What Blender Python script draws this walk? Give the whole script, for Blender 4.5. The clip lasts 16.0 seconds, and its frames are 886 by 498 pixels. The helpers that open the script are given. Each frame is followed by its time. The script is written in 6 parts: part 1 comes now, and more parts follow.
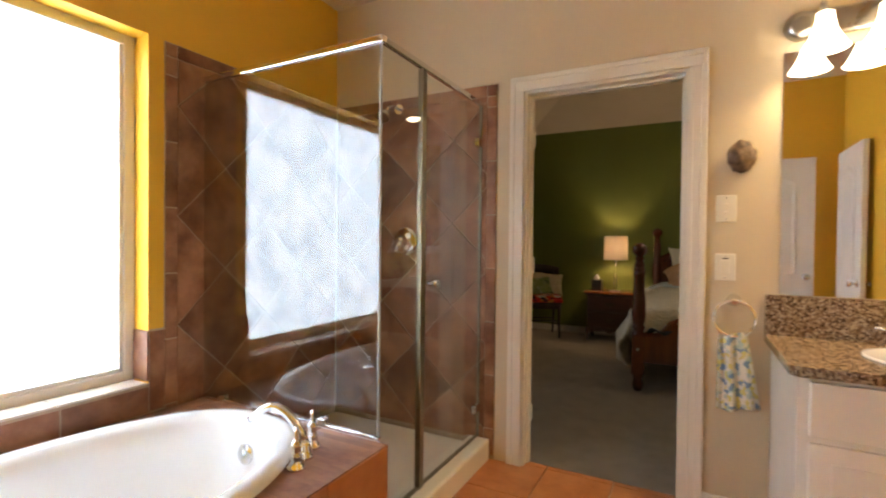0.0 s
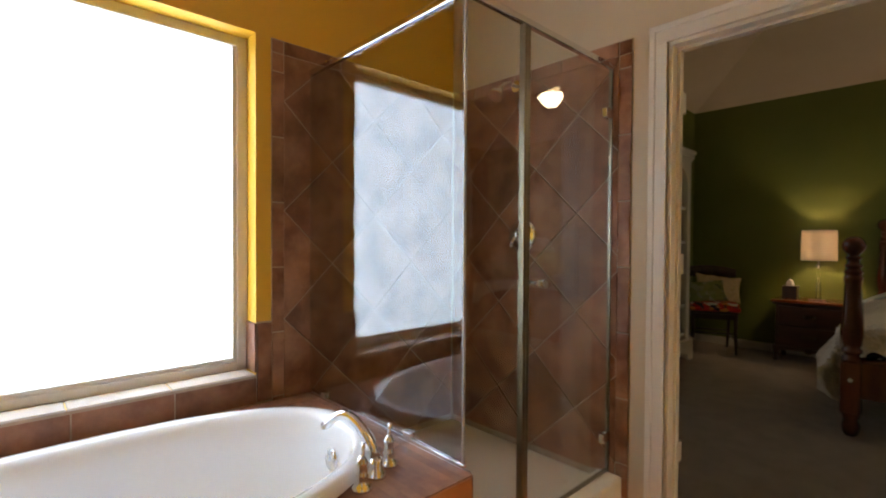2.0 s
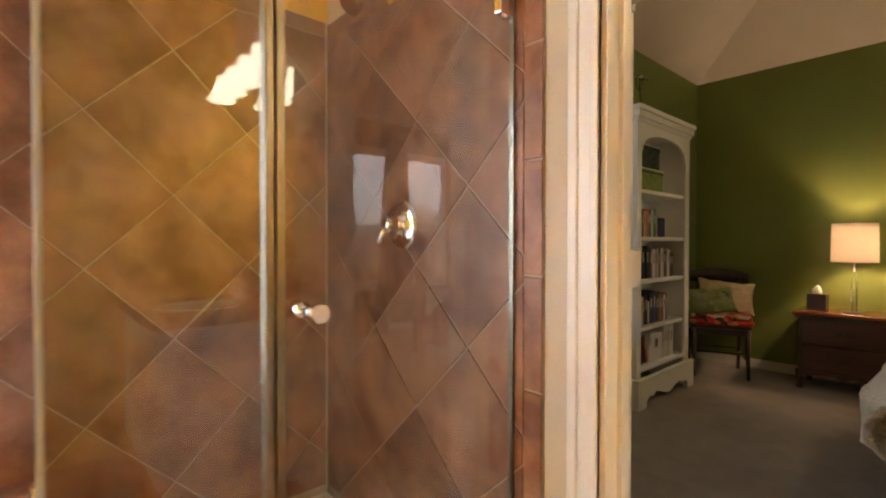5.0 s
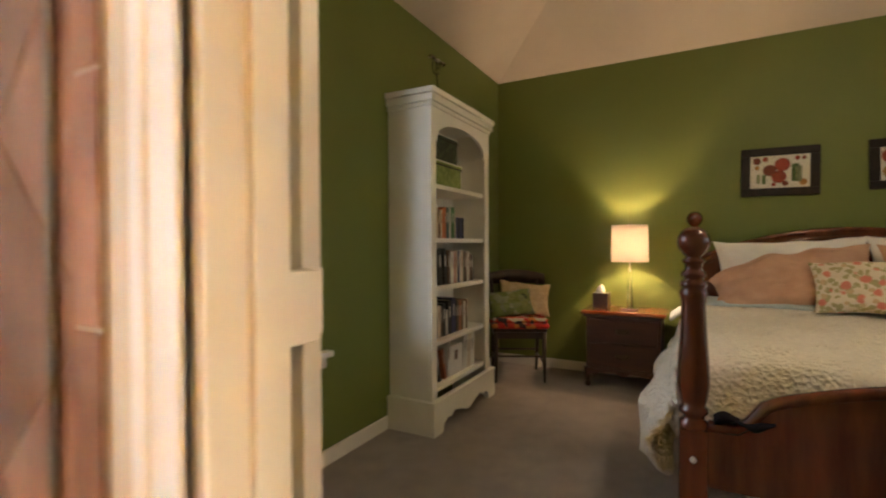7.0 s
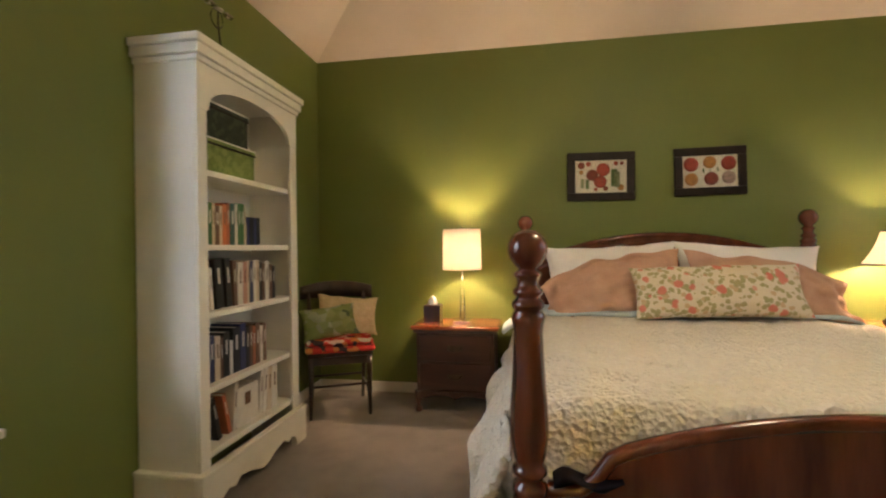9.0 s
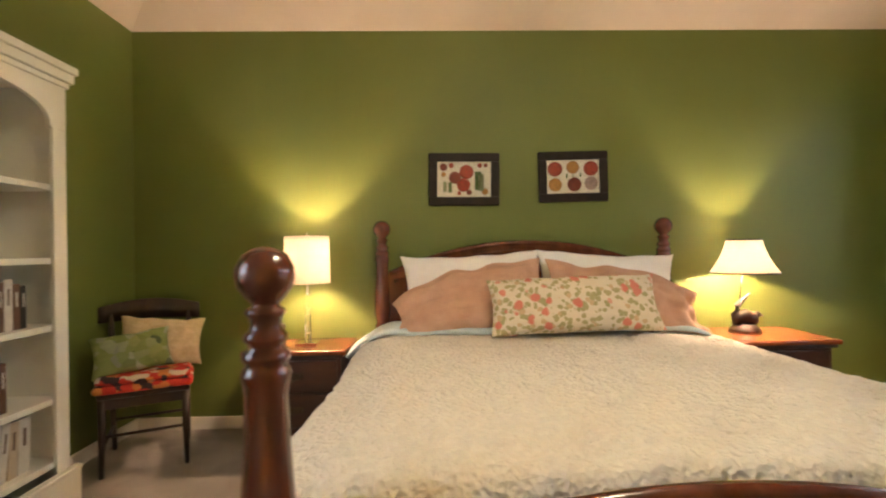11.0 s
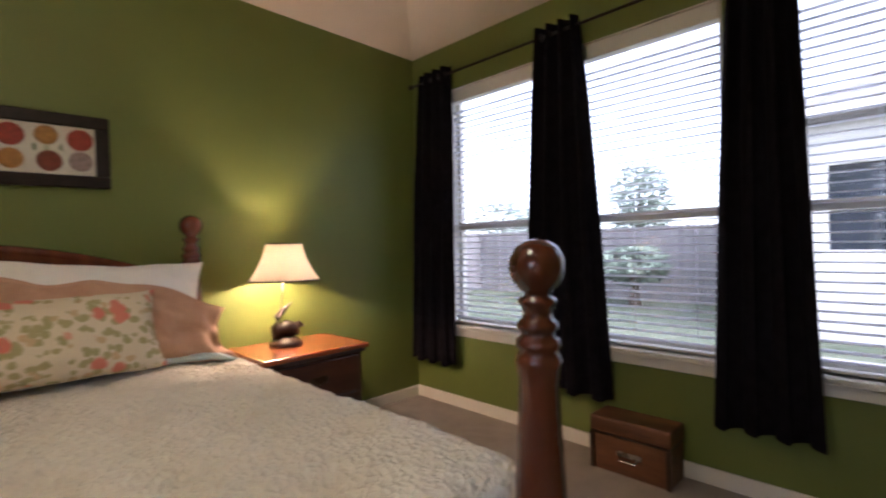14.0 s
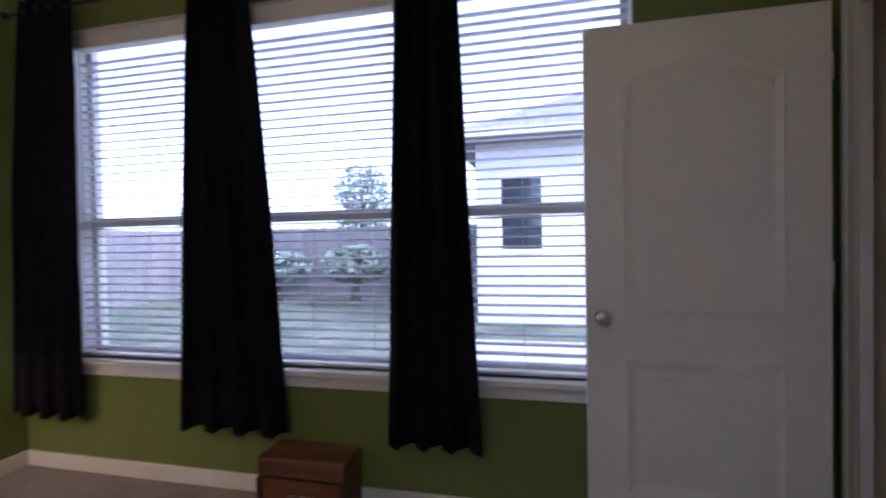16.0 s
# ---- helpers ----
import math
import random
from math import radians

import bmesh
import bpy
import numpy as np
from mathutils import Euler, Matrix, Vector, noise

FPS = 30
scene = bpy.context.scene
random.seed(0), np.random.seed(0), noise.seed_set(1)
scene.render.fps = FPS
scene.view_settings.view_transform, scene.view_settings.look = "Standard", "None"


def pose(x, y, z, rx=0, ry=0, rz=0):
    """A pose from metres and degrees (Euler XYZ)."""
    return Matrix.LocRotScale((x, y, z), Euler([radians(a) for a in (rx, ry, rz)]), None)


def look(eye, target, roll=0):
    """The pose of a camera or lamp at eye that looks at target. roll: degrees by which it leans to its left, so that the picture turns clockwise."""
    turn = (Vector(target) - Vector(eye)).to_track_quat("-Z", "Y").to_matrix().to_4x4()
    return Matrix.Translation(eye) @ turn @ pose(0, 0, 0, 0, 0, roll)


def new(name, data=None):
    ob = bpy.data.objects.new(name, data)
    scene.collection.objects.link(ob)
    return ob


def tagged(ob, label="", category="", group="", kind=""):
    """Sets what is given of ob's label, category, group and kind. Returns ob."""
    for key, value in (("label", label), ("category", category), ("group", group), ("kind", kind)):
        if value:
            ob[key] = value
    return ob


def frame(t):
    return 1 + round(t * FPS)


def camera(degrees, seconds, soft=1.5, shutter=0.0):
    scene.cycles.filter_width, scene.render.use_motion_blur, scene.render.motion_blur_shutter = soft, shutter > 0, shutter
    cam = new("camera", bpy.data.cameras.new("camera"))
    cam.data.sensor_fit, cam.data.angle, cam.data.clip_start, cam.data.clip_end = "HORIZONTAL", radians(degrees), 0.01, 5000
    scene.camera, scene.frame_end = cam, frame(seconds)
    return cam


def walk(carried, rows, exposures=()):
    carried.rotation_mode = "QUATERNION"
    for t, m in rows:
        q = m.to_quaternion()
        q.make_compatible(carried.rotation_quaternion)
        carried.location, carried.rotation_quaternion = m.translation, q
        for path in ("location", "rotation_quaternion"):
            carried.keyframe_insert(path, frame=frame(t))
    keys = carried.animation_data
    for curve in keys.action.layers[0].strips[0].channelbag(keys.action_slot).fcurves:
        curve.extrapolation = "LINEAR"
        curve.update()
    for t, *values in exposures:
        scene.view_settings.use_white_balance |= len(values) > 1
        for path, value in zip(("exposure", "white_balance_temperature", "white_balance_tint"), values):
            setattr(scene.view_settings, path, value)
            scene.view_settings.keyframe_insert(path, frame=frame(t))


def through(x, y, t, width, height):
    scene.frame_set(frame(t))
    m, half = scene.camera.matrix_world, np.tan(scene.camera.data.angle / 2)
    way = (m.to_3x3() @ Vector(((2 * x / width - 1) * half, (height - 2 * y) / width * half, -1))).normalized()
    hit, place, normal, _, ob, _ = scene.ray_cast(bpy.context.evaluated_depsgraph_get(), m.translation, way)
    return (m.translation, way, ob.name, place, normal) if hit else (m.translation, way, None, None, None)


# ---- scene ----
cam = camera(86.8, 16.0, 2.0, 0.5)
PATH = [
    (0, (0.356, 0.28, 1.216), (-0.581, 2.046, 1.186), 0.6),
    (0.5, (0.322, 0.314, 1.209), (-0.774, 1.986, 1.17), 0.5),
    (1, (0.305, 0.381, 1.186), (-0.923, 1.96, 1.151), 0.6),
    (1.5, (0.317, 0.493, 1.176), (-1.018, 1.982, 1.145), 0.4),
    (2, (0.358, 0.67, 1.184), (-1.104, 2.035, 1.151), 0.3),
    (2.5, (0.353, 0.839, 1.176), (-1.168, 2.138, 1.151), 0.3),
    (3, (0.316, 1.059, 1.161), (-1.252, 2.301, 1.136), 0.3),
    (5.5, (0.057, 1.893, 1.151), (-1.37, 3.295, 1.128), -0.2),
    (6, (0.004, 2.062, 1.147), (-1.264, 3.608, 1.123), -0.3),
    (6.5, (-0.009, 2.26, 1.164), (-1.14, 3.908, 1.139), -0.2),
    (7, (-0.015, 2.436, 1.167), (-0.964, 4.196, 1.145), -0.3),
    (7.5, (-0.042, 2.626, 1.171), (-0.839, 4.46, 1.148), -0.4),
    (8, (-0.049, 2.786, 1.167), (-0.676, 4.685, 1.148), -0.5),
    (10.5, (0.178, 3.435, 1.209), (0.134, 5.434, 1.21), -0.8),
    (11, (0.317, 3.52, 1.217), (0.362, 5.519, 1.218), -0.8),
    (11.5, (0.445, 3.6, 1.221), (0.581, 5.595, 1.232), -0.8),
    (12, (0.565, 3.684, 1.235), (0.878, 5.66, 1.233), -0.9),
    (12.5, (0.658, 3.799, 1.227), (1.29, 5.697, 1.221), -1.1),
    (13, (0.742, 3.905, 1.226), (1.711, 5.655, 1.216), -1.2),
    (13.5, (0.921, 3.918, 1.225), (2.108, 5.527, 1.208), -1.1),
    (14, (1.051, 3.917, 1.216), (2.47, 5.327, 1.205), -1.2),
    (14.5, (1.134, 3.946, 1.217), (2.761, 5.108, 1.205), -1.1),
    (15, (1.288, 3.942, 1.222), (3.057, 4.875, 1.205), -1.2),
    (15.5, (1.432, 3.913, 1.22), (3.305, 4.614, 1.195), -1.2),
    (16, (1.603, 3.862, 1.235), (3.548, 4.322, 1.195), -1.1),
]
EXPOSURES = [(0.0, 0.5, 6600, 10), (1.5, 0.15, 6500, 10), (3.0, -0.3, 6400, 10), (5.5, 1.6, 6500, 12), (8.0, 1.85, 6000, 12), (10.5, 2.65, 6000, 14), (11.5, 2.55, 6000, 14), (13.0, 2.2, 5700, 17), (14.0, 1.75, 5400, 19), (15.0, 1.4, 4900, 24), (16.0, 1.4, 4700, 26)]
walk(cam, [(t, look(eye, target, roll)) for t, eye, target, roll in PATH], EXPOSURES)


# ---- world, sun, exposure ----
def make_world():
    w = bpy.data.worlds.new("sky")
    scene.world = w
    w.use_nodes = True
    nt = w.node_tree
    bg = nt.nodes["Background"]
    sky = nt.nodes.new("ShaderNodeTexSky")
    sky.sky_type = "NISHITA"
    sky.sun_disc = False
    sky.sun_elevation = radians(40)
    sky.sun_rotation = radians(200)
    sky.air_density = 1.0
    sky.dust_density = 2.0
    veil = nt.nodes.new("ShaderNodeHueSaturation")
    veil.inputs["Saturation"].default_value = 0.3
    nt.links.new(sky.outputs[0], veil.inputs["Color"])
    nt.links.new(veil.outputs[0], bg.inputs[0])
    bg.inputs[1].default_value = 0.30
    sun = bpy.data.lights.new("sun", "SUN")
    sun.energy = 1.3
    sun.angle = radians(20)
    sun.color = (1.0, 0.96, 0.9)
    new("sun", sun).matrix_world = look((-3, -8, 12), (0, 0, 0))


make_world()


# ---- materials ----
def node(nt, kind, **inputs):
    n = nt.nodes.new(kind)
    for k, v in inputs.items():
        n.inputs[k].default_value = v
    return n


def surface(name, c1, c2, scale=6.0, rough=0.6, bump=0.1, fine=120.0, metal=0.0, coat=0.0, stretch=(1, 1, 1), jitter=0.0, sheen=0.0, dist=0.004, spec=0.5, detail=6.0):
    """Two colours mixed by broad noise, fine grain bump, roughness variation; jitter varies each object."""
    m = bpy.data.materials.new(name)
    m.use_nodes = True
    nt = m.node_tree
    b = nt.nodes["Principled BSDF"]
    geo = nt.nodes.new("ShaderNodeNewGeometry")
    mp = nt.nodes.new("ShaderNodeMapping")
    mp.inputs["Scale"].default_value = stretch
    nt.links.new(geo.outputs["Position"], mp.inputs[0])
    n1 = node(nt, "ShaderNodeTexNoise", Scale=scale, Detail=detail, Roughness=0.6)
    n2 = node(nt, "ShaderNodeTexNoise", Scale=fine, Detail=3.0)
    for n in (n1, n2):
        nt.links.new(mp.outputs[0], n.inputs["Vector"])
    ramp = nt.nodes.new("ShaderNodeValToRGB")
    ramp.color_ramp.elements[0].position, ramp.color_ramp.elements[1].position = 0.36, 0.64
    ramp.color_ramp.elements[0].color, ramp.color_ramp.elements[1].color = (*c1, 1), (*c2, 1)
    nt.links.new(n1.outputs["Fac"], ramp.inputs[0])
    out = ramp.outputs[0]
    if jitter:
        oi = nt.nodes.new("ShaderNodeObjectInfo")
        off = nt.nodes.new("ShaderNodeVectorMath")
        off.operation = "MULTIPLY_ADD"
        cmb = nt.nodes.new("ShaderNodeCombineXYZ")
        for i in range(3):
            nt.links.new(oi.outputs["Random"], cmb.inputs[i])
        off.inputs[1].default_value = (13, 29, 41)
        nt.links.new(cmb.outputs[0], off.inputs[0])
        nt.links.new(mp.outputs[0], off.inputs[2])
        nt.links.new(off.outputs[0], n1.inputs["Vector"])
        hsv = nt.nodes.new("ShaderNodeHueSaturation")
        mr = node(nt, "ShaderNodeMapRange")
        mr.inputs["To Min"].default_value, mr.inputs["To Max"].default_value = 1 - jitter, 1 + jitter
        nt.links.new(oi.outputs["Random"], mr.inputs[0])
        nt.links.new(mr.outputs[0], hsv.inputs["Value"])
        nt.links.new(out, hsv.inputs["Color"])
        out = hsv.outputs[0]
    nt.links.new(out, b.inputs["Base Color"])
    rr = node(nt, "ShaderNodeMapRange")
    rr.inputs["To Min"].default_value, rr.inputs["To Max"].default_value = max(0.02, rough - 0.07), min(1, rough + 0.07)
    nt.links.new(n1.outputs["Fac"], rr.inputs[0])
    nt.links.new(rr.outputs[0], b.inputs["Roughness"])
    b.inputs["Metallic"].default_value = metal
    b.inputs["Coat Weight"].default_value = coat
    b.inputs["Coat Roughness"].default_value = 0.12
    b.inputs["Sheen Weight"].default_value = sheen
    b.inputs["Specular IOR Level"].default_value = spec
    if bump:
        bp = node(nt, "ShaderNodeBump", Strength=bump, Distance=dist)
        nt.links.new(n2.outputs["Fac"], bp.inputs["Height"])
        nt.links.new(bp.outputs[0], b.inputs["Normal"])
    return m


def glass(name, rough=0.0, tint=(1, 1, 1), ior=1.45):
    m = bpy.data.materials.new(name)
    m.use_nodes = True
    b = m.node_tree.nodes["Principled BSDF"]
    b.inputs["Base Color"].default_value = (*tint, 1)
    b.inputs["Transmission Weight"].default_value = 1
    b.inputs["Roughness"].default_value = rough
    b.inputs["IOR"].default_value = ior
    return m


def pane_glass(name, tint=(1, 1, 1), gloss=0.0, mirror=0.06):
    """A thin clear pane: straight-through transparency with Fresnel-driven mirror gloss."""
    m = bpy.data.materials.new(name)
    m.use_nodes = True
    nt = m.node_tree
    nt.nodes.remove(nt.nodes["Principled BSDF"])
    tr = node(nt, "ShaderNodeBsdfTransparent", Color=(*tint, 1))
    gl = node(nt, "ShaderNodeBsdfGlossy", Roughness=gloss)
    lw = node(nt, "ShaderNodeLayerWeight", Blend=0.5)
    pw = nt.nodes.new("ShaderNodeMath")
    pw.operation = "POWER"
    pw.inputs[1].default_value = 5.0
    nt.links.new(lw.outputs["Facing"], pw.inputs[0])
    fr = nt.nodes.new("ShaderNodeMath")
    fr.operation = "MULTIPLY_ADD"
    fr.inputs[1].default_value, fr.inputs[2].default_value = 1 - mirror, mirror
    nt.links.new(pw.outputs[0], fr.inputs[0])
    mx = nt.nodes.new("ShaderNodeMixShader")
    nt.links.new(fr.outputs[0], mx.inputs[0])
    nt.links.new(tr.outputs[0], mx.inputs[1])
    nt.links.new(gl.outputs[0], mx.inputs[2])
    nt.links.new(mx.outputs[0], nt.nodes["Material Output"].inputs[0])
    return m


def glow(name, colour, strength):
    m = bpy.data.materials.new(name)
    m.use_nodes = True
    nt = m.node_tree
    nt.nodes.remove(nt.nodes["Principled BSDF"])
    e = node(nt, "ShaderNodeEmission", Color=(*colour, 1), Strength=strength)
    nt.links.new(e.outputs[0], nt.nodes["Material Output"].inputs[0])
    return m


def frosted(name, colour, gloss=0.06):
    """Obscured glass: scatters the daylight behind it, with a faint sheen."""
    m = bpy.data.materials.new(name)
    m.use_nodes = True
    nt = m.node_tree
    nt.nodes.remove(nt.nodes["Principled BSDF"])
    t = node(nt, "ShaderNodeBsdfTranslucent", Color=(*colour, 1))
    g = node(nt, "ShaderNodeBsdfGlossy", Roughness=0.3)
    mx = node(nt, "ShaderNodeMixShader", Fac=gloss)
    nt.links.new(t.outputs[0], mx.inputs[1])
    nt.links.new(g.outputs[0], mx.inputs[2])
    nt.links.new(mx.outputs[0], nt.nodes["Material Output"].inputs[0])
    return m


def floral(name):
    """Cream weave with scattered red blossoms and olive leaves on trailing stems."""
    m = bpy.data.materials.new(name)
    m.use_nodes = True
    nt = m.node_tree
    b = nt.nodes["Principled BSDF"]
    geo = nt.nodes.new("ShaderNodeNewGeometry")
    nz = node(nt, "ShaderNodeTexNoise", Scale=22.0, Detail=3.0)
    nt.links.new(geo.outputs["Position"], nz.inputs["Vector"])
    warp = nt.nodes.new("ShaderNodeVectorMath")
    warp.operation = "MULTIPLY_ADD"
    warp.inputs[1].default_value = (0.035,) * 3
    nt.links.new(nz.outputs["Color"], warp.inputs[0])
    nt.links.new(geo.outputs["Position"], warp.inputs[2])
    cream = nt.nodes.new("ShaderNodeRGB")
    cream.outputs[0].default_value = (0.66, 0.57, 0.40, 1)
    base = cream.outputs[0]
    for scale, edge, c1, c2 in ((30.0, 0.52, (0.30, 0.30, 0.13), (0.45, 0.36, 0.17)), (17.0, 0.30, (0.40, 0.34, 0.16), (0.66, 0.42, 0.24)), (12.0, 0.36, (0.60, 0.14, 0.10), (0.62, 0.26, 0.16))):
        v = node(nt, "ShaderNodeTexVoronoi", Scale=scale)
        nt.links.new(warp.outputs[0], v.inputs["Vector"])
        sep = nt.nodes.new("ShaderNodeSeparateColor")
        nt.links.new(v.outputs["Color"], sep.inputs[0])
        pick = nt.nodes.new("ShaderNodeMath")
        pick.operation = "GREATER_THAN"
        pick.inputs[1].default_value = 0.22
        nt.links.new(sep.outputs[0], pick.inputs[0])
        near = node(nt, "ShaderNodeMapRange")
        near.inputs["From Min"].default_value, near.inputs["From Max"].default_value = edge, edge - 0.07
        nt.links.new(v.outputs["Distance"], near.inputs[0])
        mul = nt.nodes.new("ShaderNodeMath")
        mul.operation = "MULTIPLY"
        nt.links.new(near.outputs[0], mul.inputs[0])
        nt.links.new(pick.outputs[0], mul.inputs[1])
        two = nt.nodes.new("ShaderNodeMixRGB")
        two.inputs[1].default_value, two.inputs[2].default_value = (*c1, 1), (*c2, 1)
        nt.links.new(nz.outputs["Fac"], two.inputs[0])
        mx = nt.nodes.new("ShaderNodeMixRGB")
        nt.links.new(mul.outputs[0], mx.inputs[0])
        nt.links.new(base, mx.inputs[1])
        nt.links.new(two.outputs[0], mx.inputs[2])
        base = mx.outputs[0]
    nt.links.new(base, b.inputs["Base Color"])
    b.inputs["Roughness"].default_value = 0.9
    weave = node(nt, "ShaderNodeTexNoise", Scale=300.0, Detail=2.0)
    nt.links.new(geo.outputs["Position"], weave.inputs["Vector"])
    bp = node(nt, "ShaderNodeBump", Strength=0.4, Distance=0.003)
    nt.links.new(weave.outputs["Fac"], bp.inputs["Height"])
    nt.links.new(bp.outputs[0], b.inputs["Normal"])
    return m


def shade_cloth(name, colour, through=0.42):
    """Lamp shade fabric: light passes diffusely through it."""
    m = bpy.data.materials.new(name)
    m.use_nodes = True
    nt = m.node_tree
    nt.nodes.remove(nt.nodes["Principled BSDF"])
    d = node(nt, "ShaderNodeBsdfDiffuse", Color=(*colour, 1))
    t = node(nt, "ShaderNodeBsdfTranslucent", Color=(*colour, 1))
    mx = node(nt, "ShaderNodeMixShader", Fac=through)
    geo = nt.nodes.new("ShaderNodeNewGeometry")
    nz = node(nt, "ShaderNodeTexNoise", Scale=260.0, Detail=2.0)
    bp = node(nt, "ShaderNodeBump", Strength=0.3, Distance=0.002)
    nt.links.new(geo.outputs["Position"], nz.inputs["Vector"])
    nt.links.new(nz.outputs["Fac"], bp.inputs["Height"])
    nt.links.new(bp.outputs[0], d.inputs["Normal"])
    nt.links.new(d.outputs[0], mx.inputs[1])
    nt.links.new(t.outputs[0], mx.inputs[2])
    nt.links.new(mx.outputs[0], nt.nodes["Material Output"].inputs[0])
    return m


def speckle(name, colours, scale, rough=0.2, bump=0.0, dist=0.003, soft=False):
    """Cells of several colours: granite, prints, woven florals."""
    m = bpy.data.materials.new(name)
    m.use_nodes = True
    nt = m.node_tree
    b = nt.nodes["Principled BSDF"]
    geo = nt.nodes.new("ShaderNodeNewGeometry")
    nz = node(nt, "ShaderNodeTexNoise", Scale=scale * 0.7, Detail=4.0)
    add = nt.nodes.new("ShaderNodeVectorMath")
    add.operation = "MULTIPLY_ADD"
    add.inputs[1].default_value = (1.2 / scale,) * 3
    nt.links.new(geo.outputs["Position"], nz.inputs["Vector"])
    nt.links.new(nz.outputs["Color"], add.inputs[0])
    nt.links.new(geo.outputs["Position"], add.inputs[2])
    v = node(nt, "ShaderNodeTexVoronoi", Scale=scale)
    nt.links.new(add.outputs[0], v.inputs["Vector"])
    sep = nt.nodes.new("ShaderNodeSeparateColor")
    nt.links.new(v.outputs["Color"], sep.inputs[0])
    ramp = nt.nodes.new("ShaderNodeValToRGB")
    ramp.color_ramp.interpolation = "LINEAR" if soft else "CONSTANT"
    els = ramp.color_ramp.elements
    for i, c in enumerate(colours):
        e = els[i] if i < 2 else els.new(0.5)
        e.color = (*c, 1)
    for i, e in enumerate(els):
        e.position = i / len(colours)
    for i, c in enumerate(colours):
        els[i].color = (*c, 1)
    nt.links.new(sep.outputs[0], ramp.inputs[0])
    nt.links.new(ramp.outputs[0], b.inputs["Base Color"])
    b.inputs["Roughness"].default_value = rough
    if bump:
        bp = node(nt, "ShaderNodeBump", Strength=bump, Distance=dist)
        nt.links.new(v.outputs["Distance"], bp.inputs["Height"])
        nt.links.new(bp.outputs[0], b.inputs["Normal"])
    return m


GREEN = surface("green_wall_paint", (0.135, 0.165, 0.028), (0.15, 0.18, 0.034), 1.5, 0.55, 0.25, 160, dist=0.002)
YELLOW = surface("yellow_wall_paint", (0.72, 0.40, 0.025), (0.76, 0.43, 0.03), 1.5, 0.5, 0.25, 160, dist=0.002)
BEIGE = surface("beige_wall_paint", (0.60, 0.49, 0.33), (0.63, 0.52, 0.36), 1.5, 0.55, 0.25, 160, dist=0.002)
CEILING = surface("ceiling_paint", (0.62, 0.53, 0.42), (0.66, 0.57, 0.46), 2, 0.8, 0.4, 90, dist=0.003)
TRIM = surface("white_trim_paint", (0.74, 0.70, 0.62), (0.78, 0.74, 0.66), 4, 0.35, 0.08, 60)
WHITE = surface("white_furniture_paint", (0.80, 0.77, 0.66), (0.84, 0.81, 0.71), 5, 0.4, 0.1, 80)
VINYL = surface("window_vinyl", (0.62, 0.58, 0.50), (0.66, 0.62, 0.54), 5, 0.4, 0.05, 80)
CARPET = surface("carpet", (0.35, 0.285, 0.225), (0.44, 0.365, 0.295), 7, 0.95, 1.0, 420, sheen=0.3, dist=0.012)
TILE = surface("brown_wall_tile", (0.165, 0.066, 0.035), (0.36, 0.178, 0.098), 5, 0.42, 0.12, 40, jitter=0.16, detail=8, spec=0.3)
FLOOR_TILE = surface("terracotta_floor_tile", (0.42, 0.15, 0.055), (0.56, 0.23, 0.095), 6, 0.3, 0.15, 40, jitter=0.12)
GROUT = surface("grout", (0.38, 0.285, 0.20), (0.46, 0.35, 0.25), 20, 0.9, 0.3, 200)
CHROME = surface("chrome", (0.78, 0.78, 0.78), (0.82, 0.82, 0.82), 5, 0.1, 0.0, metal=1.0)
NICKEL = surface("brushed_nickel", (0.42, 0.39, 0.35), (0.50, 0.47, 0.42), 8, 0.28, 0.05, 200, metal=1.0)
SATIN = surface("satin_nickel", (0.20, 0.17, 0.12), (0.26, 0.22, 0.16), 8, 0.38, 0.05, 200, metal=1.0)
SEAL = surface("grey_glazing_seal", (0.34, 0.34, 0.32), (0.40, 0.40, 0.37), 8, 0.4, 0.0)
ACRYLIC = surface("white_acrylic", (0.80, 0.81, 0.82), (0.83, 0.84, 0.85), 3, 0.13, 0.0, coat=0.4)
PAN = surface("shower_pan_acrylic", (0.72, 0.66, 0.56), (0.76, 0.70, 0.60), 3, 0.3, 0.03)
CHERRY = surface("cherry_wood", (0.060, 0.012, 0.005), (0.125, 0.030, 0.011), 9, 0.24, 0.06, 90, coat=0.5, stretch=(1, 1, 0.16))
CHERRY_PALE = surface("pale_cherry_wood", (0.22, 0.055, 0.016), (0.34, 0.10, 0.03), 9, 0.25, 0.06, 90, coat=0.5, stretch=(0.2, 1, 1))
DARKWOOD = surface("dark_stained_wood", (0.022, 0.011, 0.007), (0.045, 0.022, 0.012), 12, 0.3, 0.1, 90, coat=0.3, stretch=(1, 1, 0.2))
CARVED = surface("dark_carved_wood", (0.010, 0.005, 0.003), (0.028, 0.012, 0.007), 30, 0.4, 0.4, 120, spec=0.35)
AGED = surface("aged_bronze", (0.05, 0.035, 0.022), (0.10, 0.07, 0.045), 20, 0.4, 0.1, 90, metal=0.8)
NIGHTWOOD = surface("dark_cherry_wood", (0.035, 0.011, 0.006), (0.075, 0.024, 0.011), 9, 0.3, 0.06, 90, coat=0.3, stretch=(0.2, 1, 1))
BLACKFRAME = surface("black_frame_wood", (0.012, 0.008, 0.007), (0.022, 0.014, 0.011), 20, 0.5, 0.2, 120, spec=0.25)
CURTAIN = surface("dark_curtain_cloth", (0.006, 0.005, 0.007), (0.011, 0.009, 0.012), 20, 0.95, 0.5, 500, dist=0.002, spec=0.08)
